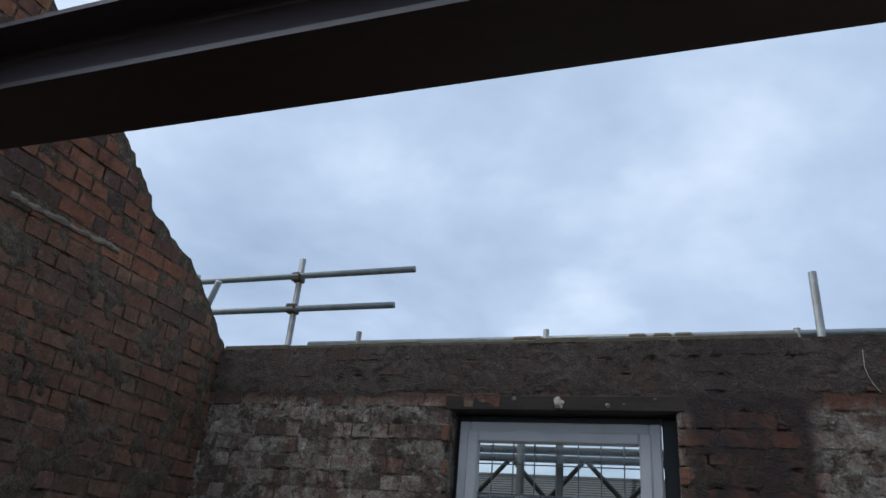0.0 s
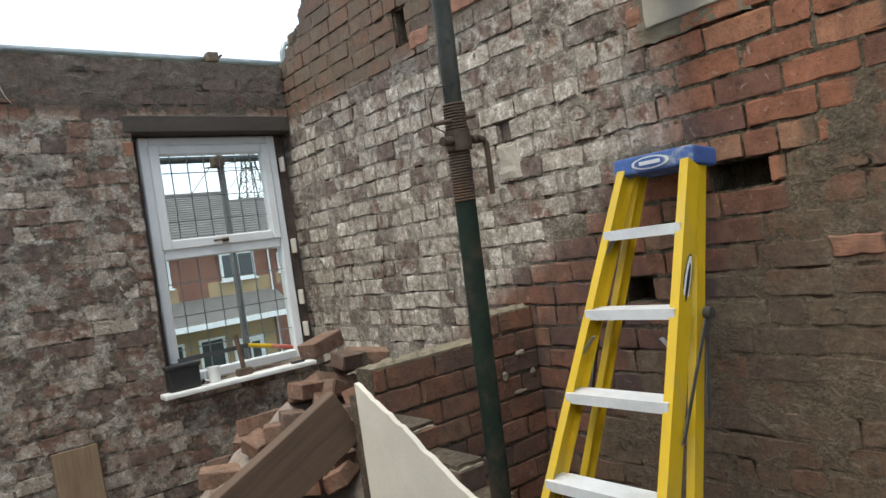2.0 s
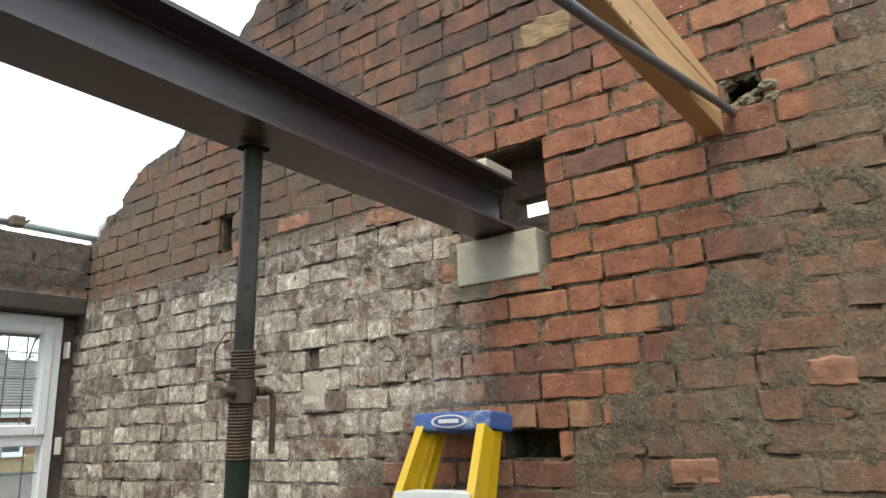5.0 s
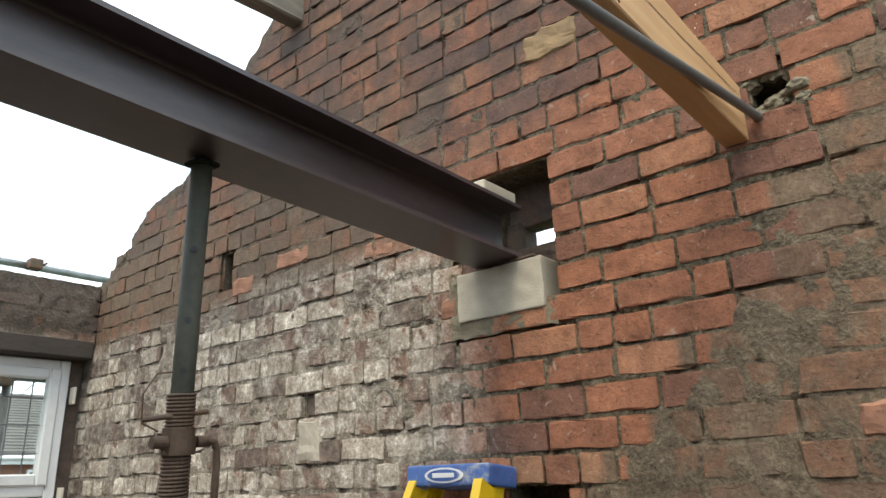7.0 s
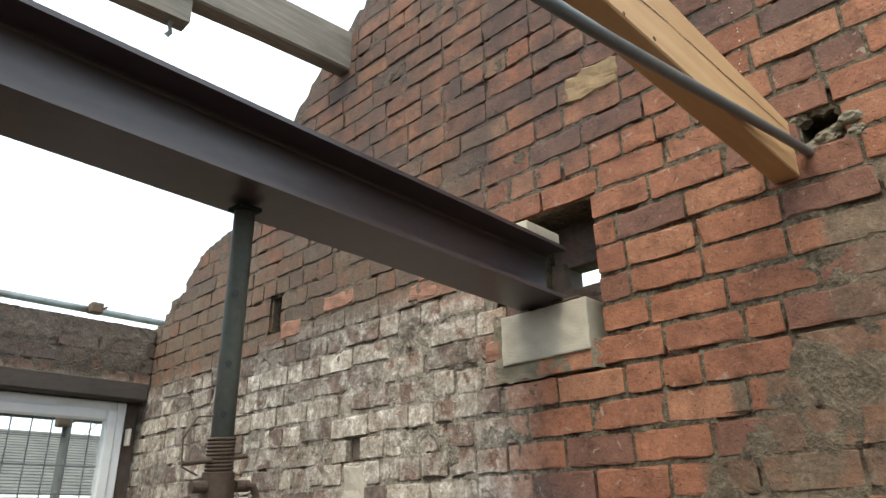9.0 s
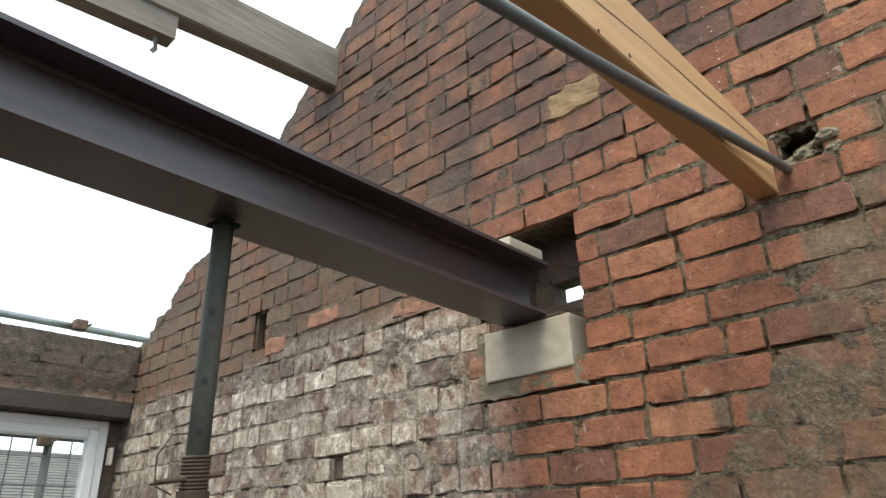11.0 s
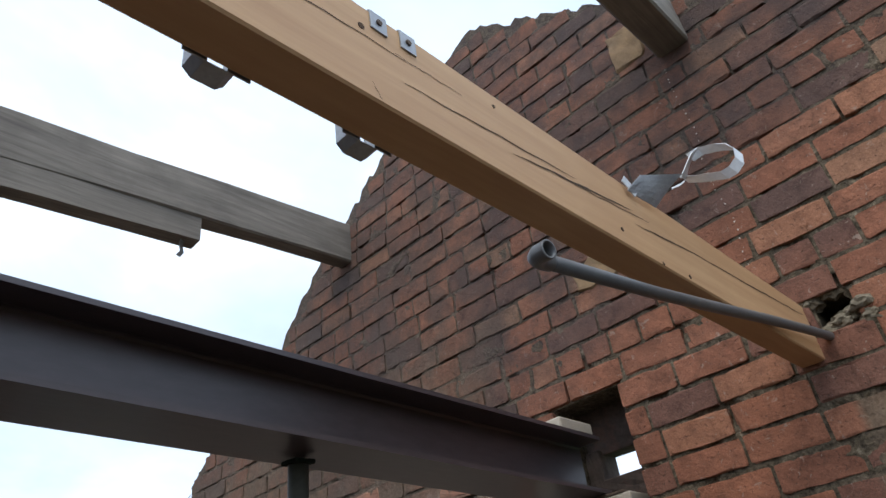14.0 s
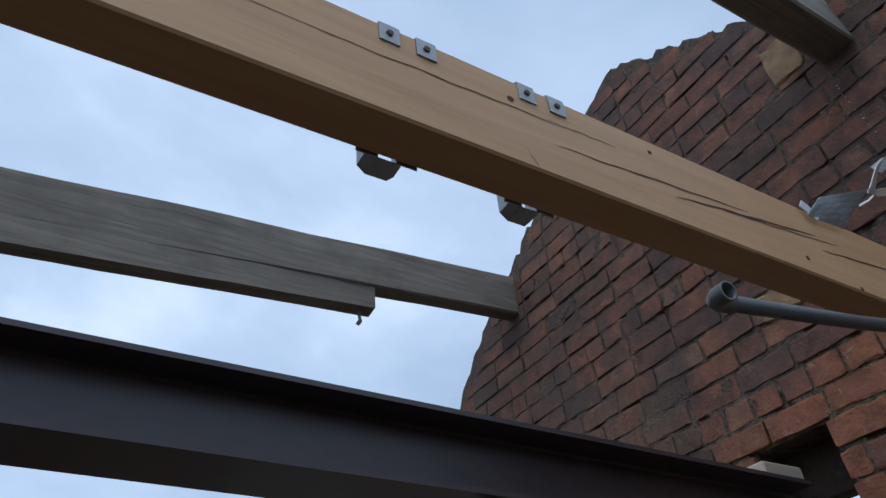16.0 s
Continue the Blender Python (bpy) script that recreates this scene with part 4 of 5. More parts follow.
def bent_plate(name, corners, mat, label, n=6, curl=0.004):
    """A thin sheet between four corners, dented a little."""
    a, b, c, d = [Vector(p) - LB for p in corners]
    way = (b - a).cross(d - a).normalized()
    bm = bmesh.new()
    rows = []
    for j in range(n + 1):
        for side in (0, 1):
            row = []
            for i in range(n + 1):
                u, v = i / n, j / n
                p = (a * (1 - u) + b * u) * (1 - v) + (d * (1 - u) + c * u) * v
                row.append(bm.verts.new(p + way * (curl * noise.noise(p * 22) + 0.0012 * side)))
            rows.append(row)
    for side in (0, 1):
        for j in range(n):
            r0, r1 = rows[2 * j + side], rows[2 * j + 2 + side]
            for i in range(n):
                bm.faces.new((r0[i], r0[i + 1], r1[i + 1], r1[i]))
    edge = [[rows[s][i] for i in range(n + 1)] + [rows[2 * j + s][n] for j in range(1, n + 1)] + [rows[2 * n + s][i] for i in range(n - 1, -1, -1)] + [rows[2 * j + s][0] for j in range(n - 1, 0, -1)] for s in (0, 1)]
    m = len(edge[0])
    for i in range(m):
        bm.faces.new((edge[0][i], edge[0][(i + 1) % m], edge[1][(i + 1) % m], edge[1][i]))
    bmesh.ops.recalc_face_normals(bm, faces=bm.faces[:])
    return part(name, bm, mat, loose, label)


bent_plate("torn_plate", ((-0.865, -3.482, 2.520), (-0.772, -3.482, 2.522), (-0.728, -3.535, 2.588), (-0.832, -3.500, 2.558)), GALV, "dented grey sheet of the torn hanger")
bm = bmesh.new()
ribbon(bm, [Vector(p) - LB for p in ((-0.868, -3.4815, 2.545), (-0.852, -3.4825, 2.534), (-0.838, -3.483, 2.522))], 0.016, 0.0016, (0.5, -0.2, 0.8))
part("strap", bm, GALV_LIT, loose, "bright strap end on the beam face")
bent_plate("flange", ((-0.720, -3.525, 2.590), (-0.676, -3.520, 2.612), (-0.676, -3.563, 2.660), (-0.700, -3.556, 2.640)), GALV_LIT, "bright nail flange bent upright", 5, 0.006)
bm = bmesh.new()
ribbon(bm, [Vector(p) - LB for p in ((-0.674, -3.545, 2.648), (-0.670, -3.566, 2.653), (-0.668, -3.600, 2.640), (-0.668, -3.618, 2.628), (-0.668, -3.628, 2.610), (-0.668, -3.624, 2.590), (-0.669, -3.608, 2.578), (-0.670, -3.590, 2.577),
                                     (-0.671, -3.546, 2.597), (-0.673, -3.520, 2.612))], 0.021, 0.0016, (-0.45, 0.35, 0.82))
part("stirrup", bm, GALV_LIT, loose, "bright galvanised loop")
bm = bmesh.new()
ribbon(bm, [Vector(p) - LB for p in ((-0.676, -3.520, 2.606), (-0.684, -3.512, 2.598), (-0.702, -3.500, 2.588))], 0.010, 0.0014, (0.6, 0.1, 0.7))
part("tab", bm, GALV_LIT, loose, "bright bent tab")

pipe = thing("overflow_pipe", "grey plastic pipe with an elbow poking out of the gable wall", "pipe", at=(0.0, -3.50, 2.455))
bm = bmesh.new()
sweep(bm, [(0.12, 0.0, 0.01), (0.0, 0.0, 0.0), (-0.15, 0.008, -0.018), (-0.35, 0.018, -0.045), (-0.6, 0.028, -0.085), (-0.85, 0.036, -0.125), (-1.155, 0.042, -0.168)], 0.0108, 14)
part("pipe_length", bm, GREYPVC, pipe, "", True)
bm = bmesh.new()
a, b, c = Vector((-1.135, 0.042, -0.165)), Vector((-1.171, 0.042, -0.171)), Vector((-1.1745, 0.016, -0.1745))
out = (c - b).normalized()
sweep(bm, [a, a + (b - a) * 0.55, b + (a - b) * 0.15 + out * 0.004, b + out * 0.012, c], 0.0130, 16, False)
u = out.orthogonal().normalized()
v = out.cross(u)
rim = [[bm.verts.new(c + out * e + (u * math.cos(q * math.pi / 8) + v * math.sin(q * math.pi / 8)) * r) for q in range(16)] for r, e in ((0.0132, 0.0), (0.0132, 0.003), (0.0106, 0.003), (0.0106, -0.014))]
for r0, r1 in zip(rim, rim[1:]):
    for q in range(16):
        bm.faces.new((r0[q], r0[(q + 1) % 16], r1[(q + 1) % 16], r1[q]))
part("elbow", bm, GREYPVC, pipe, "", True)


def purlin(name, ends, w, h, label, extra=None):
    """A rough old roof timber between two points of its top near edge."""
    a, b = Vector(ends[0]), Vector(ends[1])
    ob = thing(name, label, "purlin", "old roof purlins", at=a)
    n = 26
    bm = bmesh.new()
    prev = None
    for i in range(n + 1):
        p = (b - a) * (i / n)
        wob = [Vector((0, noise.noise((i * 0.4, k * 3.1, a.y)) * 0.007, noise.noise((i * 0.4 + 9, k * 5.7, a.y)) * 0.008)) for k in range(4)]
        cur = [bm.verts.new(p + Vector(q) + o) for q, o in zip(((0, 0, 0), (0, w, 0.01), (0, w, -h), (0, 0, -h)), wob)]
        if prev:
            for j in range(4):
                bm.faces.new((prev[j], prev[(j + 1) % 4], cur[(j + 1) % 4], cur[j]))
        else:
            bm.faces.new(cur)
        prev = cur
    bm.faces.new(list(reversed(prev)))
    bmesh.ops.recalc_face_normals(bm, faces=bm.faces[:])
    bmesh.ops.bevel(bm, geom=[e for e in bm.edges if len(e.link_faces) == 2 and e.calc_face_angle(0) > 0.9], offset=0.008, segments=1, affect="EDGES")
    part("purlin_timber", bm, OLDWOOD, ob)
    return ob


front_purlin = purlin("roof_purlin", ((0.12, -1.725, 3.855), (-5.0, -1.66, 3.49)), 0.085, 0.222, "weathered old roof purlin with a split batten beneath")
bm = bmesh.new()
n = 24
prev = None
for i in range(n + 1):
    x = -0.88 - 3.6 * i / n
    z = -0.222 + (x - 0.0) * 0.0713
    cur = [bm.verts.new((x, y, z + dz + 0.006 * noise.noise((i * 0.7, y * 40, dz * 20)))) for y, dz in ((0.02, 0.004), (0.09, 0.004), (0.09, -0.108), (0.02, -0.108))]
    if prev:
        for j in range(4):
            bm.faces.new((prev[j], prev[(j + 1) % 4], cur[(j + 1) % 4], cur[j]))
    else:
        bm.faces.new(cur)
    prev = cur
bm.faces.new(list(reversed(prev)))
bmesh.ops.recalc_face_normals(bm, faces=bm.faces[:])
part("batten", bm, OLDWOOD, front_purlin)
bm = bmesh.new()
ribbon(bm, [(-0.935, 0.05, -0.385), (-0.943, 0.05, -0.42), (-0.935, 0.052, -0.45), (-0.95, 0.05, -0.475)], 0.022, 0.002, (0.9, 0.4, 0))
part("torn_felt", bm, TUBE, front_purlin, "scrap of torn roofing felt")
purlin("roof_purlin", ((0.12, -3.50, 3.79), (-5.0, -3.50, 3.79)), 0.118, 0.24, "dark old roof purlin resting in the gable")

# ---- step ladder ----
ladder = thing("step_ladder", "yellow fibreglass step ladder with blue top leaning on the gable", "step ladder", at=(-0.6, -2.62, 0))
SL = Vector((-0.6, -2.62, 0))


def rail(bm, p, q, w, d, flange):
    """A C-shaped rail from p to q."""
    p, q = Vector(p) - SL, Vector(q) - SL
    up = (q - p).normalized()
    side_way = Vector((0, 1, 0))
    out = up.cross(side_way).normalized()
    s = 1 if flange > 0 else -1
    t = 0.005
    loop = [(0, -d / 2), (w * s, -d / 2), (w * s, -d / 2 + t), (t * s, -d / 2 + t), (t * s, d / 2 - t), (w * s, d / 2 - t), (w * s, d / 2), (0, d / 2)]
    lo = [bm.verts.new(p + side_way * a + out * b) for a, b in loop]
    hi = [bm.verts.new(q + side_way * a + out * b) for a, b in loop]
    m = len(loop)
    for i in range(m):
        bm.faces.new((lo[i], lo[(i + 1) % m], hi[(i + 1) % m], hi[i]))
    bm.faces.new(list(reversed(lo))), bm.faces.new(hi)
    bmesh.ops.recalc_face_normals(bm, faces=bm.faces[:])
    return bm


def fx(z):
    return -0.232 - 0.513 * (1.455 - z)


def fl(z):
    return -2.462 + (1.455 - z) * 0.085


def fr(z):
    return -2.748 - (1.455 - z) * 0.085


def rx(z):
    return -0.075 - 0.43 * (1.63 - z)


for nm, yy, s in (("front_rail", fl, -1), ("front_rail", fr, 1)):
    bm = bmesh.new()
    rail(bm, (fx(0.02), yy(0.02), 0.02), (fx(1.63), yy(1.63), 1.63), 0.028, 0.062, s)
    part(nm, bm, YELLOW, ladder)
    bm = bmesh.new()
    box(bm, (fx(0) - 0.04 + 0.6, yy(0.0) - 0.03 + 2.62, 0.0), (fx(0) + 0.04 + 0.6, yy(0.0) + 0.03 + 2.62, 0.05), 0.008)
    part("foot", bm, BLACK, ladder)
for nm, yy, s in (("rear_rail", fl, -1), ("rear_rail", fr, 1)):
    bm = bmesh.new()
    dy = 0.012 * s
    rail(bm, (rx(0.02), yy(0.02) + dy, 0.02), (rx(1.63), yy(1.63) + dy, 1.63), 0.024, 0.042, s)
    part(nm, bm, YELLOW, ladder)
for i in range(6):
    z = 1.455 - i * 0.228
    bm = bmesh.new()
    x = fx(z)
    loop = [(x - 0.045 + 0.6, z + 0.004), (x + 0.035 + 0.6, z + 0.004), (x + 0.035 + 0.6, z - 0.018), (x + 0.032 + 0.6, z - 0.018), (x + 0.032 + 0.6, z), (x - 0.041 + 0.6, z), (x - 0.041 + 0.6, z - 0.026), (x - 0.045 + 0.6, z - 0.026)]
    lo_v = [bm.verts.new((a, fr(z) + 0.008 + 2.62, b)) for a, b in loop]
    hi_v = [bm.verts.new((a, fl(z) - 0.008 + 2.62, b)) for a, b in loop]
    for j in range(8):
        bm.faces.new((lo_v[j], lo_v[(j + 1) % 8], hi_v[(j + 1) % 8], hi_v[j]))
    bm.faces.new(list(reversed(lo_v))), bm.faces.new(hi_v)
    bmesh.ops.recalc_face_normals(bm, faces=bm.faces[:])
    part("step", bm, ALU, ladder, "scuffed aluminium step")
for z in (1.39, 1.10):
    for yy, s in ((fl, -1), (fr, 1)):
        bm = bmesh.new()
        y = yy(z) + 2.62 + 0.006 * s
        ribbon(bm, [(fx(z) + 0.6, y + s * 0.05, z + 0.055), (fx(z) + 0.6, y, z)], 0.02, 0.002, (1, 0, 0))
        part("step_brace", bm, GALV, ladder)
for yy, s in ((fl, 1), (fr, -1)):
    y = yy(1.15) + 2.62 + 0.010 * s
    hub = (rx(1.20) + 0.578, y + 0.006 * s, 1.20)
    for nm, end in (("spreader", (fx(0.90) + 0.615, yy(0.90) + 2.62 + 0.010 * s, 0.90)), ("spreader", (rx(0.93) + 0.60, yy(0.93) + 2.62 + 0.014 * s, 0.93))):
        bm = bmesh.new()
        ribbon(bm, [hub, end], 0.018, 0.004, (1, 0, 0.35))
        part(nm, bm, DULLZINC, ladder, "dark folding spreader bar")
    bm = bmesh.new()
    tube(bm, (hub[0], y, 1.20), (hub[0], y + 0.022 * s, 1.20), 0.017, n=12)
    part("hinge", bm, DULLZINC, ladder, "dark spreader hinge")
bm = bmesh.new()
box(bm, (-0.148 + 0.6, -2.735 + 2.62, 1.620), (-0.012 + 0.6, -2.446 + 2.62, 1.677), 0.010, segments=3)
bmesh.ops.rotate(bm, cent=(0.52, 0.04, 1.65), matrix=Matrix.Rotation(radians(6), 3, "Y"), verts=bm.verts)
cap = part("top_cap", bm, BLUE, ladder, "scuffed blue plastic top cap")
bm = bmesh.new()
tube(bm, (-0.1520 + 0.6, 0.030, 1.655), (-0.1535 + 0.6, 0.030, 1.655), 0.02, n=28)
bmesh.ops.scale(bm, vec=(1, 3.4, 1), space=Matrix.Translation((0, -0.030, 0)), verts=bm.verts)
part("badge", bm, WHITE, cap, "pale oval badge")
bm = bmesh.new()
tube(bm, (-0.1533 + 0.6, 0.030, 1.655), (-0.1548 + 0.6, 0.030, 1.655), 0.0155, n=28)
bmesh.ops.scale(bm, vec=(1, 3.7, 1), space=Matrix.Translation((0, -0.030, 0)), verts=bm.verts)
part("badge_field", bm, BLUE, cap)
bm = bmesh.new()
box(bm, (-0.1565 + 0.6, -0.008, 1.6490), (-0.1545 + 0.6, 0.068, 1.6610), 0.0005)
part("badge_bar", bm, WHITE, cap)
zc = 1.29
for k, (half, wide, out, mt, nm, lb) in enumerate(((0.088, 0.0165, 0.0012, BLACK, "rail_label", "black rimmed oval label on the rail"), (0.081, 0.0130, 0.0024, WHITE, "label_field", "pale oval field of the label"), (0.058, 0.0062, 0.0036, BLACK, "label_bar", "dark bar on the label"))):
    bm = bmesh.new()
    tube(bm, (0, 0.001, 0), (0, -out, 0), 1.0, n=28)
    bmesh.ops.scale(bm, vec=(wide, 1, half), verts=bm.verts)
    bmesh.ops.rotate(bm, cent=(0, 0, 0), matrix=Matrix.Rotation(radians(27), 3, "Y"), verts=bm.verts)
    bmesh.ops.translate(bm, vec=(fx(zc) + 0.6, fr(zc) + 2.62 - 0.0005, zc), verts=bm.verts)
    ob = part(nm, bm, mt, ladder if k == 0 else lab, lb)
    if k == 0:
        lab = ob

# ---- broken partition, rubble ----
stub = thing("wall_partition", "broken brick partition with crumbling top beside the gable", "wall", kind="structure")
lay(stub, Matrix.Translation((0, -1.838, 0)) @ AX_F, lambda z: (0.0, 0.84 if z < 1.03 else (0.80 if z < 1.11 else 0.26)), [], (-25, -11),
    lambda c, z: True, (BRICK_N, BRICK_N, MORTAR_N), 0.105, None, 50)


def crust(parent, lo, hi, z, seed, tall=0.010, mat=None):
    """A broken skin of old mortar left on a bed of bricks."""
    bm = bmesh.new()
    nx, ny = max(4, int((hi[0] - lo[0]) / 0.013)), max(4, int((hi[1] - lo[1]) / 0.013))
    up, down = [], []
    for j in range(ny + 1):
        for i in range(nx + 1):
            x, y = lo[0] + (hi[0] - lo[0]) * i / nx, lo[1] + (hi[1] - lo[1]) * j / ny
            rim = i in (0, nx) or j in (0, ny)
            p = Vector((x, y, seed))
            x, y = x + 0.007 * noise.noise(p * 37), y + 0.007 * noise.noise(p * 41)
            h = 0.002 if rim else max(0.002, tall * (0.55 + 0.9 * noise.noise(p * 24) + 0.5 * noise.noise(p * 70)))
            up.append(bm.verts.new((x, y, z + h))), down.append(bm.verts.new((x, y, z - 0.006)))
    w = nx + 1
    for j in range(ny):
        for i in range(nx):
            a = j * w + i
            bm.faces.new((up[a], up[a + 1], up[a + w + 1], up[a + w]))
    ring = [i for i in range(w)] + [j * w + nx for j in range(1, ny + 1)] + [ny * w + i for i in range(nx - 1, -1, -1)] + [j * w for j in range(ny - 1, 0, -1)]
    for a, b in zip(ring, ring[1:] + ring[:1]):
        bm.faces.new((up[a], down[a], down[b], up[b]))
    return part("mortar_crust", bm, mat or OLDMORTAR, parent, "crust of old mortar on the bricks")


crust(stub, (-0.795, -1.835), (-0.265, -1.745), 1.106, 3.0, 0.016, WETMORTAR)
crust(stub, (-0.255, -1.835), (-0.012, -1.745), 1.191, 5.0, 0.018, WETMORTAR)
for x, z, w, h in ((-0.10, 1.02, 0.05, 0.02), (-0.20, 0.945, 0.035, 0.03), (-0.13, 0.87, 0.07, 0.016), (-0.30, 1.10, 0.09, 0.014), (-0.05, 0.93, 0.03, 0.03)):
    bm = bmesh.new()
    bmesh.ops.create_icosphere(bm, subdivisions=2, radius=1.0)
    for v in bm.verts:
        v.co *= 0.8 + 0.5 * noise.noise(v.co * 2.2 + Vector((x * 40, 0, z * 9)))
        v.co = Vector((x + v.co.x * w * 0.6, -1.841 + v.co.y * 0.006, z + v.co.z * h * 0.7))
    part("mortar_smear", bm, OLDMORTAR, stub, "pale smear of old mortar")


def full_brick(seed, size=(0.212, 0.100, 0.070), mat=BRICK_N):
    r = random.Random(seed)
    bm = bmesh.new()
    box(bm, [-s / 2 for s in size], [s / 2 for s in size], 0.005)
    for v in bm.verts:
        v.co += Vector((r.uniform(-1, 1), r.uniform(-1, 1), r.uniform(-1, 1))) * 0.0025
    if seed % 3 == 0:
        for v in bm.verts:
            if v.co.x > 0.08 and v.co.z > 0:
                v.co.x -= r.uniform(0.01, 0.045)
                v.co.z -= r.uniform(0.0, 0.02)
    me = bpy.data.meshes.new("brick")
    bm.to_mesh(me)
    bm.free()
    me.materials.append(mat)
    return me


WHOLE = [full_brick(s) for s in range(12)]
HALF = [full_brick(40 + s, (0.108, 0.100, 0.070)) for s in range(6)]
DUSTY = [full_brick(80 + s, mat=BRICK_H) for s in range(9)]
DUSTY_HALF = [full_brick(120 + s, (0.108, 0.100, 0.070), BRICK_H) for s in range(6)]
ret = thing("wall_return", "racked back end of a demolished brick partition with plaster on one side", "wall", kind="structure")


for n in range(13):
    z = 0.004 + n * COURSE
    end = -1.80 - (1.07 - (z + 0.08)) / 0.53
    end = max(end, -3.05)
    y = -1.845
    first = n % 2 == 0
    while y - 0.06 > end:
        w = 0.108 if first else 0.215
        first = False
        if y - w < end - 0.12:
            w = 0.108
        pool = HALF if w < 0.15 else WHOLE
        ob = new("brick", rng.choice(pool))
        ob.parent = ret
        ob.matrix_world = pose(-0.782 + rng.uniform(-0.004, 0.004), y - w / 2, z + 0.036, rng.uniform(-1.5, 1.5), rng.uniform(-1, 1), 90 + rng.uniform(-1.5, 1.5))
        y -= w + 0.008
    if y < -1.85:
        bm = bmesh.new()
        box(bm, (-0.828, y + 0.02, z + 0.070), (-0.736, -1.845, z + COURSE + 0.001))
        bmesh.ops.subdivide_edges(bm, edges=bm.edges[:], cuts=2, use_grid_fill=True)
        for v in bm.verts:
            v.co += Vector((0.006 * noise.noise(v.co * 40), 0.012 * noise.noise(v.co * 31), 0.0))
        part("mortar_joint", bm, MORTAR_N, ret)
        if n > 3:
            crust(ret, (-0.826, y + 0.012), (-0.738, y + 0.150), z + 0.071, n * 1.7, 0.009)
bm = bmesh.new()
top = []
n = 60
for i in range(n + 1):
    y = -1.80 - 1.35 * i / n
    z = 1.075 + 0.53 * (y + 1.80) + 0.020 * noise.noise((y * 9, 3.0, 0)) + 0.010 * noise.noise((y * 31, 1.0, 0))
    top.append((y, max(z, 0.36)))
loop = [(-1.80, 0.002)] + top + [(-3.15, 0.002)]
extrude_profile(bm, loop, 0, -0.852, -0.834)
part("plaster_skin", bm, PLASTER, ret, "cream plaster skin with a broken edge")


def heap(x, y):
    """Height of the rubble."""
    d = math.hypot((x + 0.52) / 0.95, (y + 0.95) / 0.72)
    wall = 0.93 * max(0.0, 1 - d ** 1.5 * 0.78)
    return max(0.0, wall + 0.035 * noise.noise((x * 7, y * 7, 0)))


bm = bmesh.new()
nx, ny = 54, 46
grid = []
for j in range(ny + 1):
    row = []
    for i in range(nx + 1):
        x, y = -2.0 + 1.98 * i / nx, -1.72 + 1.69 * j / ny
        row.append(bm.verts.new((x, y, heap(x, y) + 0.008 * noise.noise((x * 40, y * 40, 1)) + 0.002)))
    grid.append(row)
for j in range(ny):
    for i in range(nx):
        bm.faces.new((grid[j][i], grid[j][i + 1], grid[j + 1][i + 1], grid[j + 1][i]))
tagged(part("rubble_heap", bm, RUBBLE), "heap of brick rubble and mortar dust on the floor", "rubble", kind="stuff")


def loose_brick(x, y, z, rx_, ry_, rz_, half=False):
    ob = new("loose_brick", rng.choice(DUSTY_HALF if half else DUSTY))
    ob.matrix_world = pose(x, y, z, rx_, ry_, rz_)
    return tagged(ob, "loose reclaimed red brick with old mortar in the heap", "brick", "loose bricks on the heap")


for x, y, a in ((-0.52, -1.02, 15), (-0.30, -0.98, -10), (-0.40, -0.86, 80), (-0.66, -0.98, 50), (-0.78, -1.08, -35), (-0.62, -1.18, 20), (-0.90, -1.02, 10),
                (-0.98, -1.18, 60), (-0.80, -0.86, 5), (-0.55, -0.70, 40), (-0.30, -0.72, 0), (-1.02, -0.92, -20), (-1.08, -1.08, 75), (-0.86, -1.28, -60),
                (-0.70, -1.34, 30), (-0.48, -1.36, -15), (-0.26, -1.28, 12), (-1.16, -0.98, 35), (-1.20, -1.20, -10), (-1.06, -1.32, 20), (-0.95, -0.72, 62),
                (-0.74, -0.60, -28), (-1.25, -0.80, 12), (-1.34, -1.08, 48), (-0.16, -1.06, 85), (-0.14, -0.80, 70), (-0.90, -1.45, 8), (-0.58, -1.50, 66), (-1.30, -1.30, -40)):
    if x < -1.10:
        continue
    z = heap(x, y) + 0.03
    loose_brick(x, y, z, rng.uniform(-24, 24), rng.uniform(-22, 22), a + rng.uniform(-10, 10), rng.random() < 0.45)
for x, y, dz, a in ((-0.50, -1.00, 0.105, -4), (-0.58, -0.96, 0.178, 22), (-0.36, -0.98, 0.170, -30), (-0.70, -1.06, 0.10, 12), (-0.84, -1.10, 0.09, 70), (-0.62, -1.24, 0.085, -50)):
    x += 0.07
    loose_brick(x, y, heap(x, y) + dz, rng.uniform(-9, 9), rng.uniform(-9, 9), a)
for x, y, dz, a in ((-0.56, -1.10, 0.08, 20), (-0.64, -1.16, 0.075, 65), (-0.72, -1.20, 0.07, -15), (-0.60, -1.28, 0.075, 40), (-0.70, -1.32, 0.07, 10), (-0.50, -1.20, 0.10, -30), (-0.80, -1.30, 0.06, 55), (-0.46, -1.08, 0.17, 8)):
    loose_brick(x, y, heap(x, y) + dz, rng.uniform(-25, 25), rng.uniform(-25, 25), a, True)

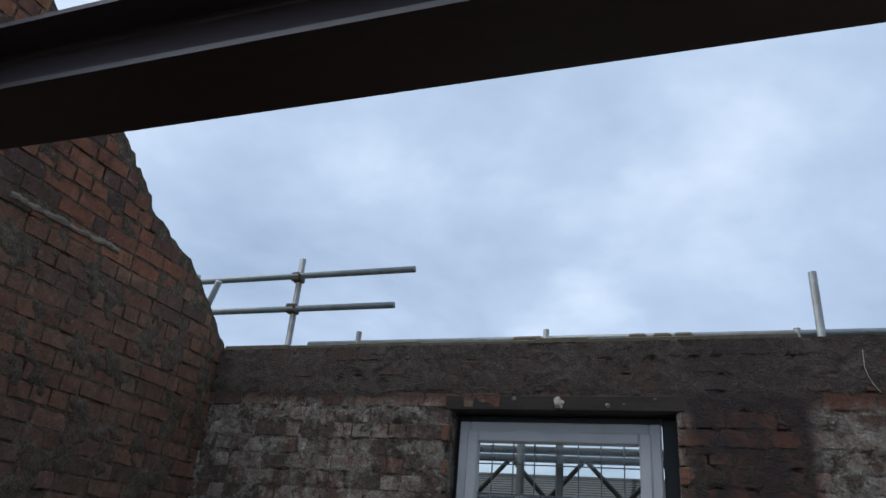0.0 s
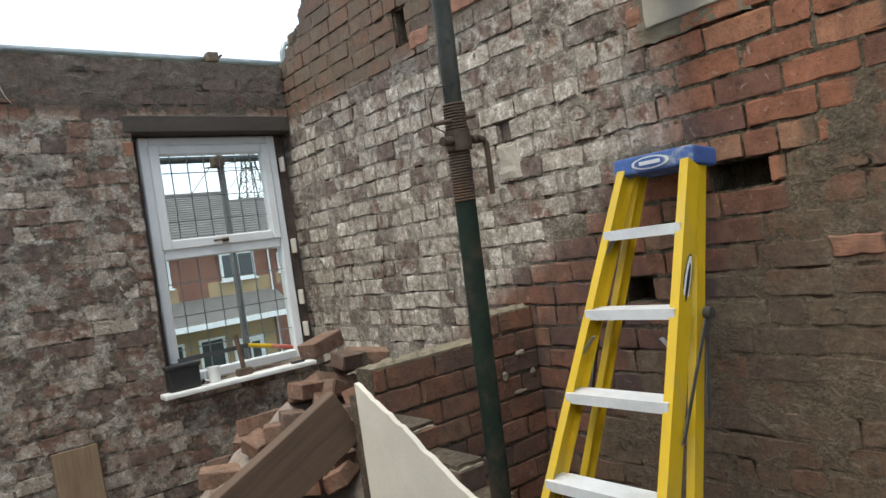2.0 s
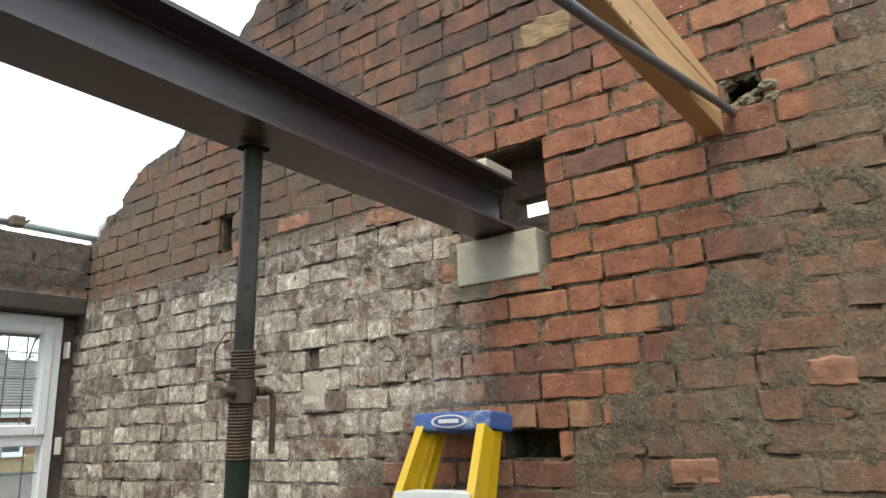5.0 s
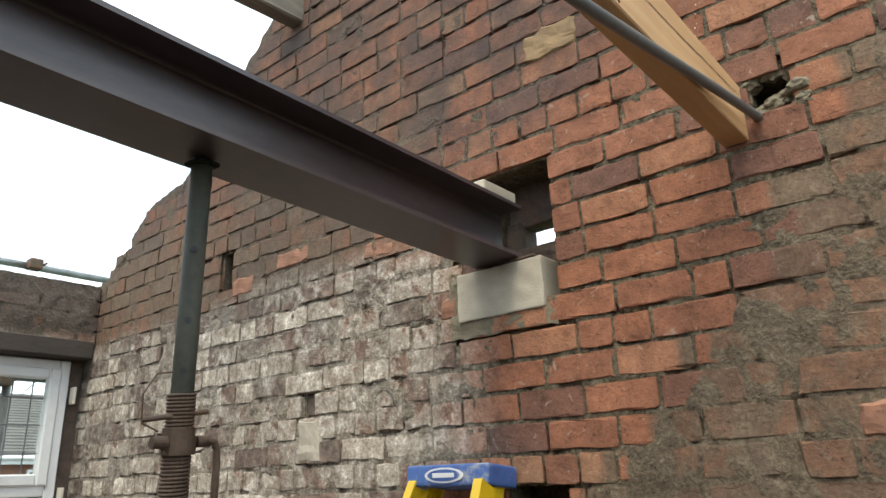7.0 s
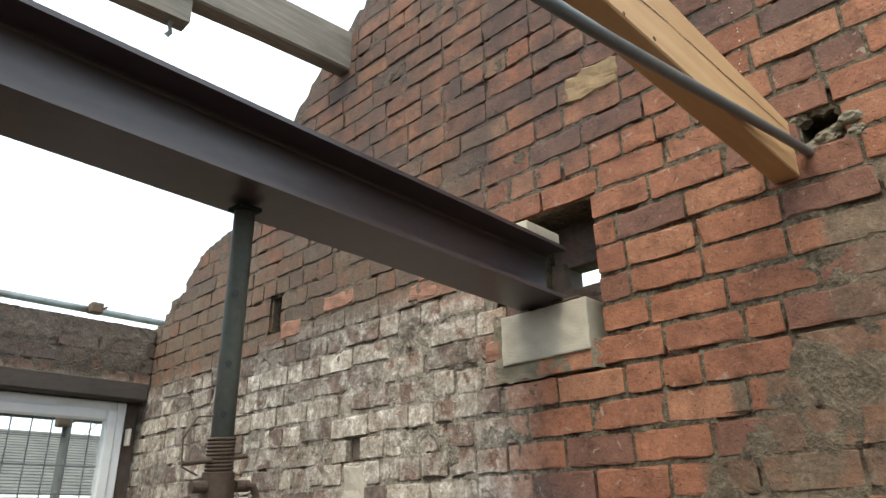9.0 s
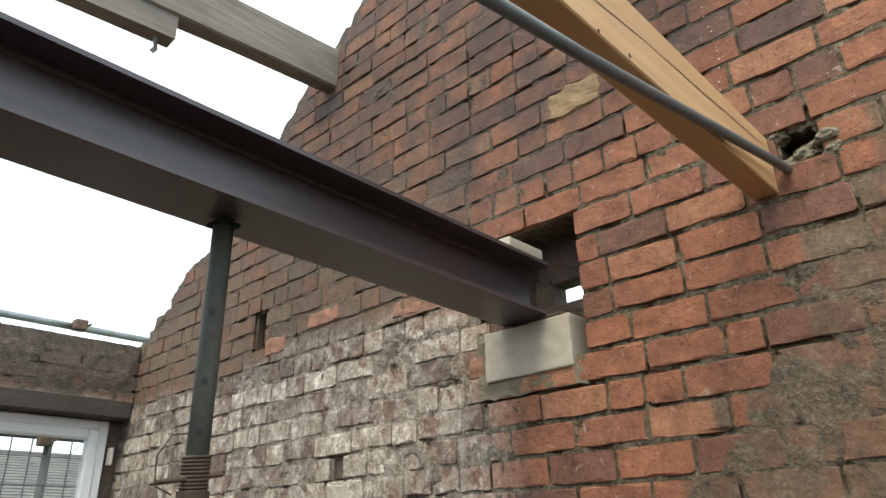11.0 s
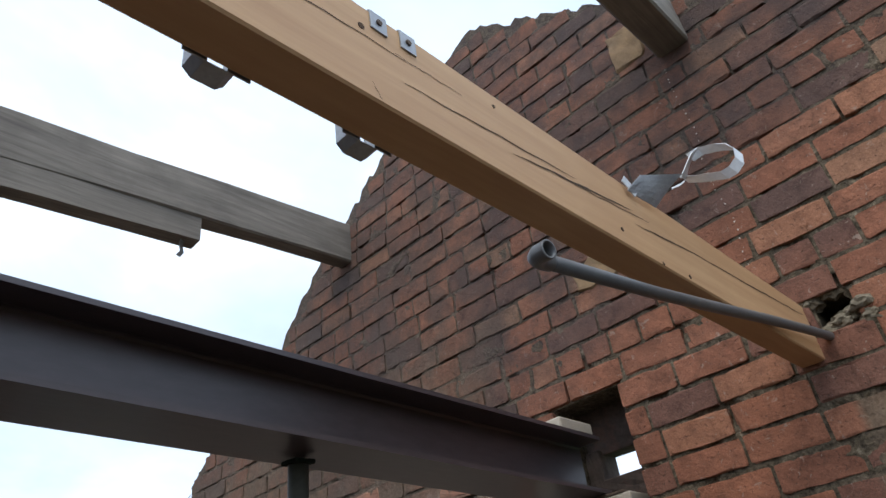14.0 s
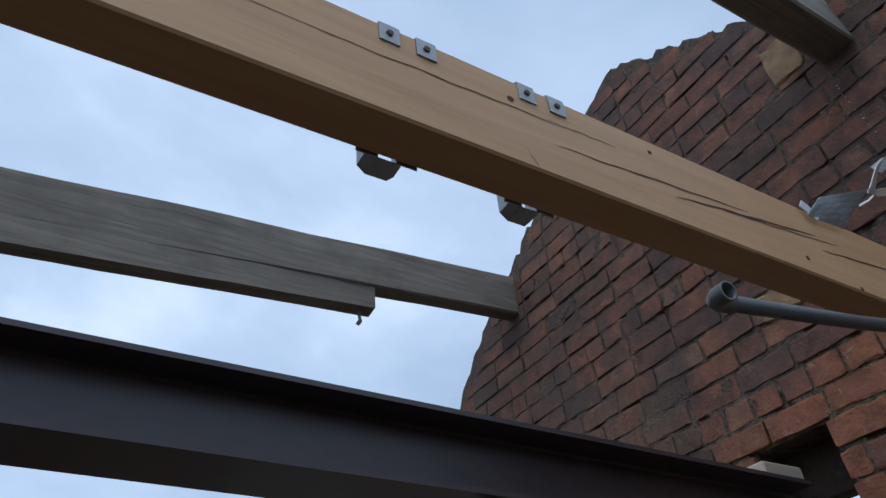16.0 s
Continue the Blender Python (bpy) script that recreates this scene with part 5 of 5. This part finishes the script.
bm = bmesh.new()
box(bm, (-1.05, -0.026, -0.10), (1.05, 0.026, 0.10), 0.004)
plank = tagged(part("plank", bm, BROWNWOOD), "dark brown timber plank leaning on the brick rubble", "plank")
plank.matrix_world = pose(-1.80, -1.715, 0.50, 0, -26, 0)
bm = bmesh.new()
box(bm, (-0.10, -0.02, 0.0), (0.10, 0.02, 0.775), 0.003)
off = tagged(part("timber_offcut", bm, OFFCUT), "short pale timber offcut leaning on the front wall", "timber offcut")
off.matrix_world = pose(-1.42, -0.140, 0.0, -8, 0, 2)

# ---- on the window board ----
tub = thing("plastic_tub", "black plastic tub on the window board", "tub", at=(-0.862, 0.0, 0.922))
bm = bmesh.new()
box(bm, (-0.085, -0.055, 0.0), (0.085, 0.055, 0.125), 0.014, segments=3)
part("tub_body", bm, BLACK, tub)
bm = bmesh.new()
box(bm, (-0.092, -0.062, 0.118), (0.092, 0.062, 0.14), 0.008, segments=2)
part("lid", bm, BLACK, tub)
mug = thing("mug", "white mug on the window board", "mug", at=(-0.690, -0.01, 0.922))
bm = bmesh.new()
tube(bm, (0, 0, 0), (0, 0, 0.085), 0.030, 0.036, 20)
for f in [f for f in bm.faces if f.normal.z > 0.9]:
    r = bmesh.ops.inset_region(bm, faces=[f], thickness=0.004)
    bmesh.ops.translate(bm, vec=(0, 0, -0.07), verts=f.verts)
part("mug_body", bm, WHITE, mug, "", False)
bm = bmesh.new()
sweep(bm, [(-0.032, 0, 0.07), (-0.052, 0, 0.066), (-0.058, 0, 0.045), (-0.05, 0, 0.022), (-0.031, 0, 0.018)], 0.005, 8)
part("handle", bm, WHITE, mug)
ham = thing("lump_hammer", "rusty lump hammer standing on its head on the window board", "hammer", at=(-0.525, -0.03, 0.922))
bm = bmesh.new()
box(bm, (-0.045, -0.021, 0.0), (0.045, 0.021, 0.042), 0.006)
part("hammer_head", bm, RUST, ham)
bm = bmesh.new()
sweep(bm, [(0, 0, 0.035), (-0.004, 0.004, 0.10), (-0.012, 0.012, 0.19), (-0.016, 0.016, 0.235)], 0.0135, 12)
part("handle", bm, BROWNWOOD, ham)
trowel = thing("long_tool", "long dark tool with yellow and red grip laid across the tub", "tool", at=(-0.86, 0.03, 1.07))
bm = bmesh.new()
ribbon(bm, [(0.0, 0.0, 0.002), (0.20, 0.008, 0.004), (0.42, 0.016, 0.006)], 0.026, 0.004, (0, 0.5, 0.85))
part("blade", bm, BLACK, trowel)
for nm, p0, p1, mt in (("grip", (0.41, 0.016, 0.006), (0.55, 0.022, -0.026), YELLOW), ("grip_end", (0.55, 0.022, -0.026), (0.69, 0.028, -0.062), REDPLASTIC)):
    bm = bmesh.new()
    tube(bm, p0, p1, 0.013, n=14)
    part(nm, bm, mt, trowel)
nail_tin = thing("screw_packet", "small dark packet lying on the window board", "packet", at=(-0.20, -0.045, 0.922))
bm = bmesh.new()
box(bm, (-0.04, -0.02, 0), (0.04, 0.02, 0.014), 0.004)
part("packet", bm, BLACK, nail_tin)

# ---- stones and lumps in the gable ----


def stone(x, y0, y1, z0, z1, mat, name, label, seed, proud=0.006, wander=0.020):
    bm = bmesh.new()
    box(bm, (x - proud, y0, z0), (x + 0.08, y1, z1), 0.008)
    bmesh.ops.subdivide_edges(bm, edges=bm.edges[:], cuts=4, use_grid_fill=True)
    for v in bm.verts:
        v.co += Vector((0.006 * noise.noise(v.co * 26 + Vector((seed, 0, 0))), wander * noise.noise(v.co * 26 + Vector((seed, 3, 0))), 0.8 * wander * noise.noise(v.co * 26 + Vector((seed, 0, 7)))))
    return tagged(part(name, bm, mat), label, "stone")


PALEPLASTER = plain("dirty_plaster", (0.33, 0.29, 0.235), 0.9, 0.0, 0.25, 12, 90, 0.5)
SAND = plain("yellow_sandstone", (0.20, 0.130, 0.068), 0.9, 0.0, 0.3, 18, 120, 0.6)
PALEBRICK = plain("spalled_brick", (0.235, 0.112, 0.070), 0.9, 0.0, 0.35, 16, 110, 0.5, ((0.13, 0.085, 0.06), 0.7))
stone(0, -3.045, -2.86, 2.885, 2.985, SAND, "sandstone_block", "yellow sandstone block built into the brick gable", 3)
stone(0, -3.36, -3.235, 3.61, 3.79, SAND, "sandstone_block", "yellow sandstone block near the top of the gable", 8)
for y0, y1, z0, z1, s in ((-2.27, -2.12, 2.40, 2.465, 1), (-2.24, -2.17, 2.465, 2.55, 2), (-1.44, -1.29, 2.42, 2.50, 4), (-1.80, -1.60, 2.475, 2.545, 5), (-2.54, -2.47, 2.12, 2.19, 6)):
    stone(0, y0, y1, z0, z1, PALEBRICK, "spalled_brick", "spalled orange brick face in the gable", s, 0.003, 0.010)
for y0, y1, z0, z1, q in ((-3.69, -3.575, 1.695, 1.768, 15), (-3.338, -3.205, 1.462, 1.535, 16), (-3.155, -3.015, 1.300, 1.366, 17), (-3.50, -3.39, 1.385, 1.445, 18)):
    stone(0, y0, y1, z0, z1, PALEBRICK, "spalled_brick", "orange brick face showing through the cement on the gable", q, 0.0045, 0.009)
# raw brick edges beside the front window openings
for x0, x1, z0, z1, q in ((-3.462, -3.424, 2.215, 2.300, 3), (-3.455, -3.424, 2.050, 2.125, 5), (-3.470, -3.424, 1.79, 1.87, 7), (-2.306, -2.262, 2.05, 2.125, 11), (-2.306, -2.270, 1.62, 1.70, 13), (-2.306, -2.265, 1.20, 1.36, 17), (-0.985, -0.935, 2.20, 2.27, 19)):
    bm = bmesh.new()
    box(bm, (x0, -0.004, z0), (x1, 0.06, z1), 0.004)
    bmesh.ops.subdivide_edges(bm, edges=bm.edges[:], cuts=3, use_grid_fill=True)
    for v in bm.verts:
        v.co += Vector((0.006 * noise.noise(v.co * 30 + Vector((q, 0, 0))), 0.003 * noise.noise(v.co * 40), 0.008 * noise.noise(v.co * 28 + Vector((0, q, 0)))))
    part("broken_brick_edge", bm, PALEBRICK, front, "raw orange brick edge")
# ragged mortar line across the side wall
bm = bmesh.new()
trail = [(-1.6, 2.94), (-1.51, 2.94), (-1.34, 2.94), (-1.14, 2.95), (-0.94, 2.96)]
fine = []
for (a, b), (c, d) in zip(trail, trail[1:]):
    for i in range(10):
        f = i / 10
        y, z = a + (c - a) * f, b + (d - b) * f
        fine.append((-4.953 + 0.008 * noise.noise((y * 14, z, 0)), y, z + 0.012 * noise.noise((y * 11, z * 5, 3))))
sweep(bm, fine, 0.017, 8)
for v in bm.verts:
    v.co += Vector((0.004, 0.008, 0.012)) * noise.noise(v.co * 38)
part("mortar_line", bm, OLDMORTAR, side, "ragged line of old mortar")
for x, y, z, r, q in ((0.030, -3.508, 2.476, 0.026, 1), (0.026, -3.540, 2.484, 0.030, 2), (0.034, -3.562, 2.500, 0.020, 3), (0.012, -3.602, 2.505, 0.030, 4), (0.010, -3.606, 2.470, 0.024, 5), (0.020, -3.484, 2.560, 0.022, 6)):
    bm = bmesh.new()
    bmesh.ops.create_icosphere(bm, subdivisions=3, radius=r)
    for v in bm.verts:
        n = v.co.copy()
        v.co = Vector((x, y, z)) + Vector((n.x * 0.8, n.y * 1.25, n.z * 0.8)) * (0.85 + 0.55 * noise.noise(n * 55 + Vector((q * 7, 0, 0))) + 0.25 * noise.noise(n * 150))
    tagged(part("mortar_lump", bm, WETMORTAR), "rough lump of mortar in the pocket beside the pine beam", "mortar lump", "lumps in the beam pocket")
# dribble of mortar down the gable
bm = bmesh.new()
r = random.Random(31)
for i in range(34):
    z = 3.50 - 0.79 * i / 33 + r.uniform(-0.01, 0.01)
    q = bmesh.ops.create_icosphere(bm, subdivisions=1, radius=r.uniform(0.0012, 0.0030))["verts"]
    bmesh.ops.translate(bm, vec=(-0.0035, -3.395 + 0.008 * math.sin(z * 17) + r.uniform(-0.003, 0.003), z), verts=q)
part("mortar_splash", bm, PLASTER, gable, "thin pale dribble of mortar")["kind"] = "stuff"
# No stone here: a dark piece, set back, paints the shade of a hollow.
stone(0.026, -1.862, -1.788, 1.872, 1.962, SOOTY_SHADE, "hollow_fill", "dark fill standing in for a shaded hollow in the limewashed gable", 21, 0.004, 0.010)
stone(0, -1.91, -1.775, 1.715, 1.865, PALEPLASTER, "plaster_patch", "pale plaster patch on the limewashed gable", 12, 0.003, 0.016)

# ---- scaffold outside ----


def standard(x, y, z0, z1, mat=TUBE):
    bm = bmesh.new()
    tube(bm, (x, y, z0), (x, y, z1), 0.0242, n=16)
    return tagged(part("scaffold_standard", bm, mat, None, "", True), "upright grey galvanised scaffold tube outside the wall", "scaffold tube", "scaffold standards")


def ledger(a, b, label="level grey galvanised scaffold tube outside the wall", mat=TUBE):
    bm = bmesh.new()
    tube(bm, a, b, 0.0242, n=16)
    return tagged(part("scaffold_ledger", bm, mat, None, "", True), label, "scaffold tube", "scaffold ledgers")


def coupler(x, y, z):
    bm = bmesh.new()
    box(bm, (x - 0.04, y - 0.045, z - 0.035), (x + 0.04, y + 0.045, z + 0.035), 0.012, segments=2)
    tube(bm, (x + 0.045, y - 0.03, z), (x + 0.045, y - 0.075, z), 0.008, n=8)
    return tagged(part("scaffold_coupler", bm, RUST), "rusty scaffold coupler clamping two tubes", "coupler", "scaffold couplers")


GROUND = -2.75
for x, top in ((-5.10, 3.76), (-1.507, 3.43), (-6.10, 3.68), (-3.27, 2.55), (-0.10, 2.60)):
    # Low standards behind the windows get the colour darkened for backlight.
    standard(x, 0.93, GROUND, top, TUBE if top > 3 else TUBE_BACKLIT)
standard(-3.05, 1.05, GROUND, 2.55, TUBE_BACKLIT)
ledger((-7.5, 0.88, 3.60), (-4.10, 0.88, 3.592))
ledger((-7.5, 0.88, 3.33), (-4.235, 0.88, 3.318))
ledger((-6.2, 0.98, 2.62), (-5.55, 0.55, 3.44), "slanting scaffold brace tube outside the wall")
for x, z in ((-5.10, 3.59), (-5.10, 3.33), (-0.06, 3.05), (-0.13, 2.30)):
    coupler(x, 0.905, z)
ledger((-4.93, 0.95, 3.056), (1.2, 0.95, 3.045))
ledger((-6.4, 0.985, 2.345), (1.2, 0.985, 2.335), "level scaffold tube outside the windows, coloured dark as if backlit", TUBE_BACKLIT)
for x in (-4.52, -3.13, -1.63):
    bm = bmesh.new()
    tube(bm, (x, 0.945, 2.38), (x, 0.945, 3.12 + 0.04 * math.sin(x * 5)), 0.02, n=12)
    tagged(part("scaffold_stub", bm, TUBE, None, "", True), "short end of scaffold tube showing over the wall", "scaffold tube", "scaffold stubs")
lat = thing("lattice_beam", "steel lattice scaffold beam passing outside the window", "lattice beam")
for z in (2.31, 2.06):
    bm = bmesh.new()
    tube(bm, (-6.6, 1.12, z), (-1.6, 1.12, z), 0.024, n=12)
    part("boom", bm, TUBE_BACKLIT, lat, "", True)
x = -6.5
up = True
while x < -1.75:
    bm = bmesh.new()
    tube(bm, (x, 1.12, 2.06 if up else 2.31), (x + 0.24, 1.12, 2.31 if up else 2.06), 0.015, n=10)
    part("lattice_bar", bm, TUBE_BACKLIT, lat, "", True)
    x += 0.24
    up = not up
ledger((-4.4, 1.0, 0.35), (-2.2, 1.0, 1.75), "slanting scaffold brace tube outside the window", TUBE_BACKLIT)
bm = bmesh.new()
sweep(bm, [(0.50, 0.9, 2.9), (0.50, 0.9, 3.12), (0.53, 0.9, 3.19), (0.60, 0.9, 3.215), (0.66, 0.9, 3.21)], 0.022, 12)
tagged(part("vent_pipe", bm, TUBE, None, "", True), "bent pale pipe end showing above the wall corner", "pipe")
for i, (a, b) in enumerate((((2.75, 30, -2.75), (40.0, 30, 40.8)), ((4.5, 32, -2.75), (42.0, 32, 37.5)))):
    bm = bmesh.new()
    tube(bm, a, b, 0.02, n=6)
    tagged(part("overhead_wire", bm, BLACK), "thin overhead line against the sky", "cable", "overhead lines")

# ---- street and houses opposite ----
bm = bmesh.new()
box(bm, (-900, -900, GROUND - 0.5), (900, 900, GROUND))
tagged(part("ground", bm, GRASS), "rough grass and gardens around the houses", "ground", kind="structure")
bm = bmesh.new()
box(bm, (-80, 6.0, GROUND), (80, 11.5, GROUND + 0.01))
tagged(part("road", bm, TARMAC), "grey tarmac street between the houses", "road", kind="structure")
for y0, y1 in ((4.2, 6.0), (11.5, 13.3)):
    bm = bmesh.new()
    box(bm, (-80, y0, GROUND), (80, y1, GROUND + 0.12), 0.015)
    tagged(part("pavement", bm, PAVING), "pale paved footway with a kerb beside the street", "pavement", kind="structure")


def far_window(house, x, y, z0, z1, w, mull=2):
    bm = bmesh.new()
    ring(bm, x - w / 2, x + w / 2, z0, z1, 0.07, y - 0.05, y + 0.03, 0.0)
    for i in range(1, mull):
        xm = x - w / 2 + w * i / mull
        box(bm, (xm - 0.035, y - 0.045, z0 + 0.07), (xm + 0.035, y + 0.02, z1 - 0.07))
    win = part("window", bm, UPVC, house, "white framed window")
    bm = bmesh.new()
    box(bm, (x - w / 2 + 0.05, y - 0.012, z0 + 0.05), (x + w / 2 - 0.05, y + 0.0, z1 - 0.05))
    part("pane", bm, DARKGLASS, win)
    bm = bmesh.new()
    box(bm, (x - w / 2 - 0.06, y - 0.10, z0 - 0.06), (x + w / 2 + 0.06, y + 0.02, z0))
    part("sill", bm, UPVC, win)


def far_house(x0, x1, y, eaves, ridge, label, gable_end=False):
    """A two storey terraced house: brick above, buff below, lean-to porch roof, tiled roof."""
    house = thing("terraced_house", label, "house", "houses across the street")
    d = 7.5
    bm = bmesh.new()
    loop = [(y, GROUND), (y + d, GROUND), (y + d, eaves), (y + d / 2, ridge), (y, eaves)]
    extrude_profile(bm, loop, 0, x0, x1)
    part("wall", bm, FARBRICK, house)
    bm = bmesh.new()
    box(bm, (x0 + 0.3, y - 0.012, GROUND), (x1 - 0.3, y, 0.40))
    part("lower_wall", bm, BUFF, house, "buff brick lower storey")
    # roof of overlapping tile courses
    bm = bmesh.new()
    n = 22
    for sgn in (0, 1):
        for i in range(n):
            f0, f1 = i / n, (i + 1.25) / n
            ya, yb = (y - 0.25 + (d / 2 + 0.25) * f0, y - 0.25 + (d / 2 + 0.25) * f1)
            za, zb = eaves - 0.12 + (ridge - eaves + 0.17) * f0, eaves - 0.12 + (ridge - eaves + 0.17) * f1
            if sgn:
                ya, yb = 2 * y + d - ya, 2 * y + d - yb
            v = [bm.verts.new(p) for p in ((x0 - 0.06, ya, za + 0.06), (x1 + 0.06, ya, za + 0.06), (x1 + 0.06, yb, zb + 0.025), (x0 - 0.06, yb, zb + 0.025))]
            bm.faces.new(v)
            u = [bm.verts.new(p) for p in ((x0 - 0.06, ya, za), (x1 + 0.06, ya, za))]
            bm.faces.new((v[0], u[0], u[1], v[1]))
    tube(bm, (x0 - 0.08, y + d / 2, ridge + 0.06), (x1 + 0.08, y + d / 2, ridge + 0.06), 0.10, n=10)
    part("roof", bm, ROOFTILE, house, "grey tiled roof")
    bm = bmesh.new()
    box(bm, (x0, y - 0.24, eaves - 0.22), (x1, y - 0.20, eaves - 0.04))
    tube(bm, (x0, y - 0.29, eaves - 0.06), (x1, y - 0.29, eaves - 0.06), 0.06, n=8)
    part("gutter", bm, UPVC, house, "white gutter and fascia")
    # porch roof
    bm = bmesh.new()
    extrude_profile(bm, [(y - 1.2, 0.16), (y - 1.2, 0.24), (y, 0.92), (y, 0.80)], 0, x0 + 0.1, x1 - 0.1)
    porch = part("porch_roof", bm, ROOFTILE, house, "tiled lean-to roof over the ground floor")
    bm = bmesh.new()
    box(bm, (x0 + 0.1, y - 1.26, 0.08), (x1 - 0.1, y - 1.2, 0.24))
    part("fascia", bm, UPVC, porch)
    xm = (x0 + x1) / 2
    w = x1 - x0
    for k in (-0.27, 0.27):
        bm = bmesh.new()
        box(bm, (xm + k * w - 1.0, y - 0.022, 0.85), (xm + k * w + 1.0, y - 0.013, 1.36))
        part("panel", bm, BUFF, house, "buff panel under the window")
        far_window(house, xm + k * w, y - 0.02, 1.36, 2.20, 1.7 if k < 0 else 1.1, 3 if k < 0 else 2)
    far_window(house, xm - 0.27 * w, y - 0.02, -1.95, -0.30, 1.9, 3)
    far_window(house, xm + 0.06 * w, y - 0.02, -1.85, -0.30, 0.8, 1)
    bm = bmesh.new()
    box(bm, (xm + 0.27 * w - 0.5, y - 0.07, GROUND), (xm + 0.27 * w + 0.5, y - 0.02, -0.45), 0.01)
    door = part("door", bm, UPVC, house, "white front door")
    for s in (-1, 1):
        bm = bmesh.new()
        box(bm, (xm + 0.27 * w + s * 0.22 - 0.13, y - 0.085, -1.9), (xm + 0.27 * w + s * 0.22 + 0.13, y - 0.071, -0.65))
        part("pane", bm, DARKGLASS, door)
    bm = bmesh.new()
    tube(bm, (x1 - 0.2, y - 0.10, GROUND), (x1 - 0.2, y - 0.10, eaves - 0.1), 0.04, n=8)
    part("downpipe", bm, UPVC, house)
    return house


for k in range(4):
    far_house(-21.4 + 5.7 * k, -15.7 + 5.7 * k, 17.0, 2.65, 4.55, "red brick terraced house with buff panels and grey roof")
far_house(2.3, 7.7, 17.0, 2.55, 4.45, "end terraced house with white door and tiled porch")
far_house(10.6, 16.5, 24.0, 2.6, 4.9, "red brick house beyond the gap in the terrace")
bm = bmesh.new()
box(bm, (7.9, 22.0, GROUND), (30, 22.3, 0.9))
tagged(part("garden_wall", bm, FARBRICK), "tall brown brick side wall behind the gap", "wall", kind="structure")
fence = thing("garden_fence", "low orange timber rail round the grass opposite", "fence")
bm = bmesh.new()
tube(bm, (6.6, 14.6, -1.72), (10.5, 14.0, -2.0), 0.07, n=8)
part("fence_rail", bm, PINE, fence)
for x in (7.0, 8.6, 10.2):
    bm = bmesh.new()
    box(bm, (x - 0.04, 14.3, GROUND), (x + 0.04, 14.4, -1.72))
    part("fence_post", bm, PINE, fence)

pylon = thing("pylon", "distant grey steel lattice electricity pylon", "pylon", at=(53.5, 120, GROUND))


def mast(z):
    return max(0.9, 5.2 * (1 - z / 30.0))


bm = bmesh.new()
lv = [0, 6, 11, 15, 18.5, 21.5, 24, 27, 30, 33, 36]
for a, b in zip(lv, lv[1:]):
    for sx, sy in ((-1, -1), (1, -1), (1, 1), (-1, 1)):
        p, q = Vector((sx * mast(a), sy * mast(a), a)), Vector((sx * mast(b), sy * mast(b), b))
        tube(bm, p, q, 0.14, n=5)
        tx, ty = -sy, sx
        q2 = Vector((tx * mast(b), ty * mast(b), b))
        p2 = Vector((tx * mast(a), ty * mast(a), a))
        for u, v in ((p, q2), (p2, q), (q, q2)):
            tube(bm, u, v, 0.07, n=4)
part("mast", bm, TUBE_BACKLIT, pylon)
for z, w in ((24, 8.5), (30, 7.0)):
    bm = bmesh.new()
    for s in (-1, 1):
        for dz in (0, 1.6):
            tube(bm, (0, 0, z + dz), (s * w, 0, z + 0.3), 0.1, n=4)
    part("cross_arm", bm, TUBE, pylon)

finish_bricks()
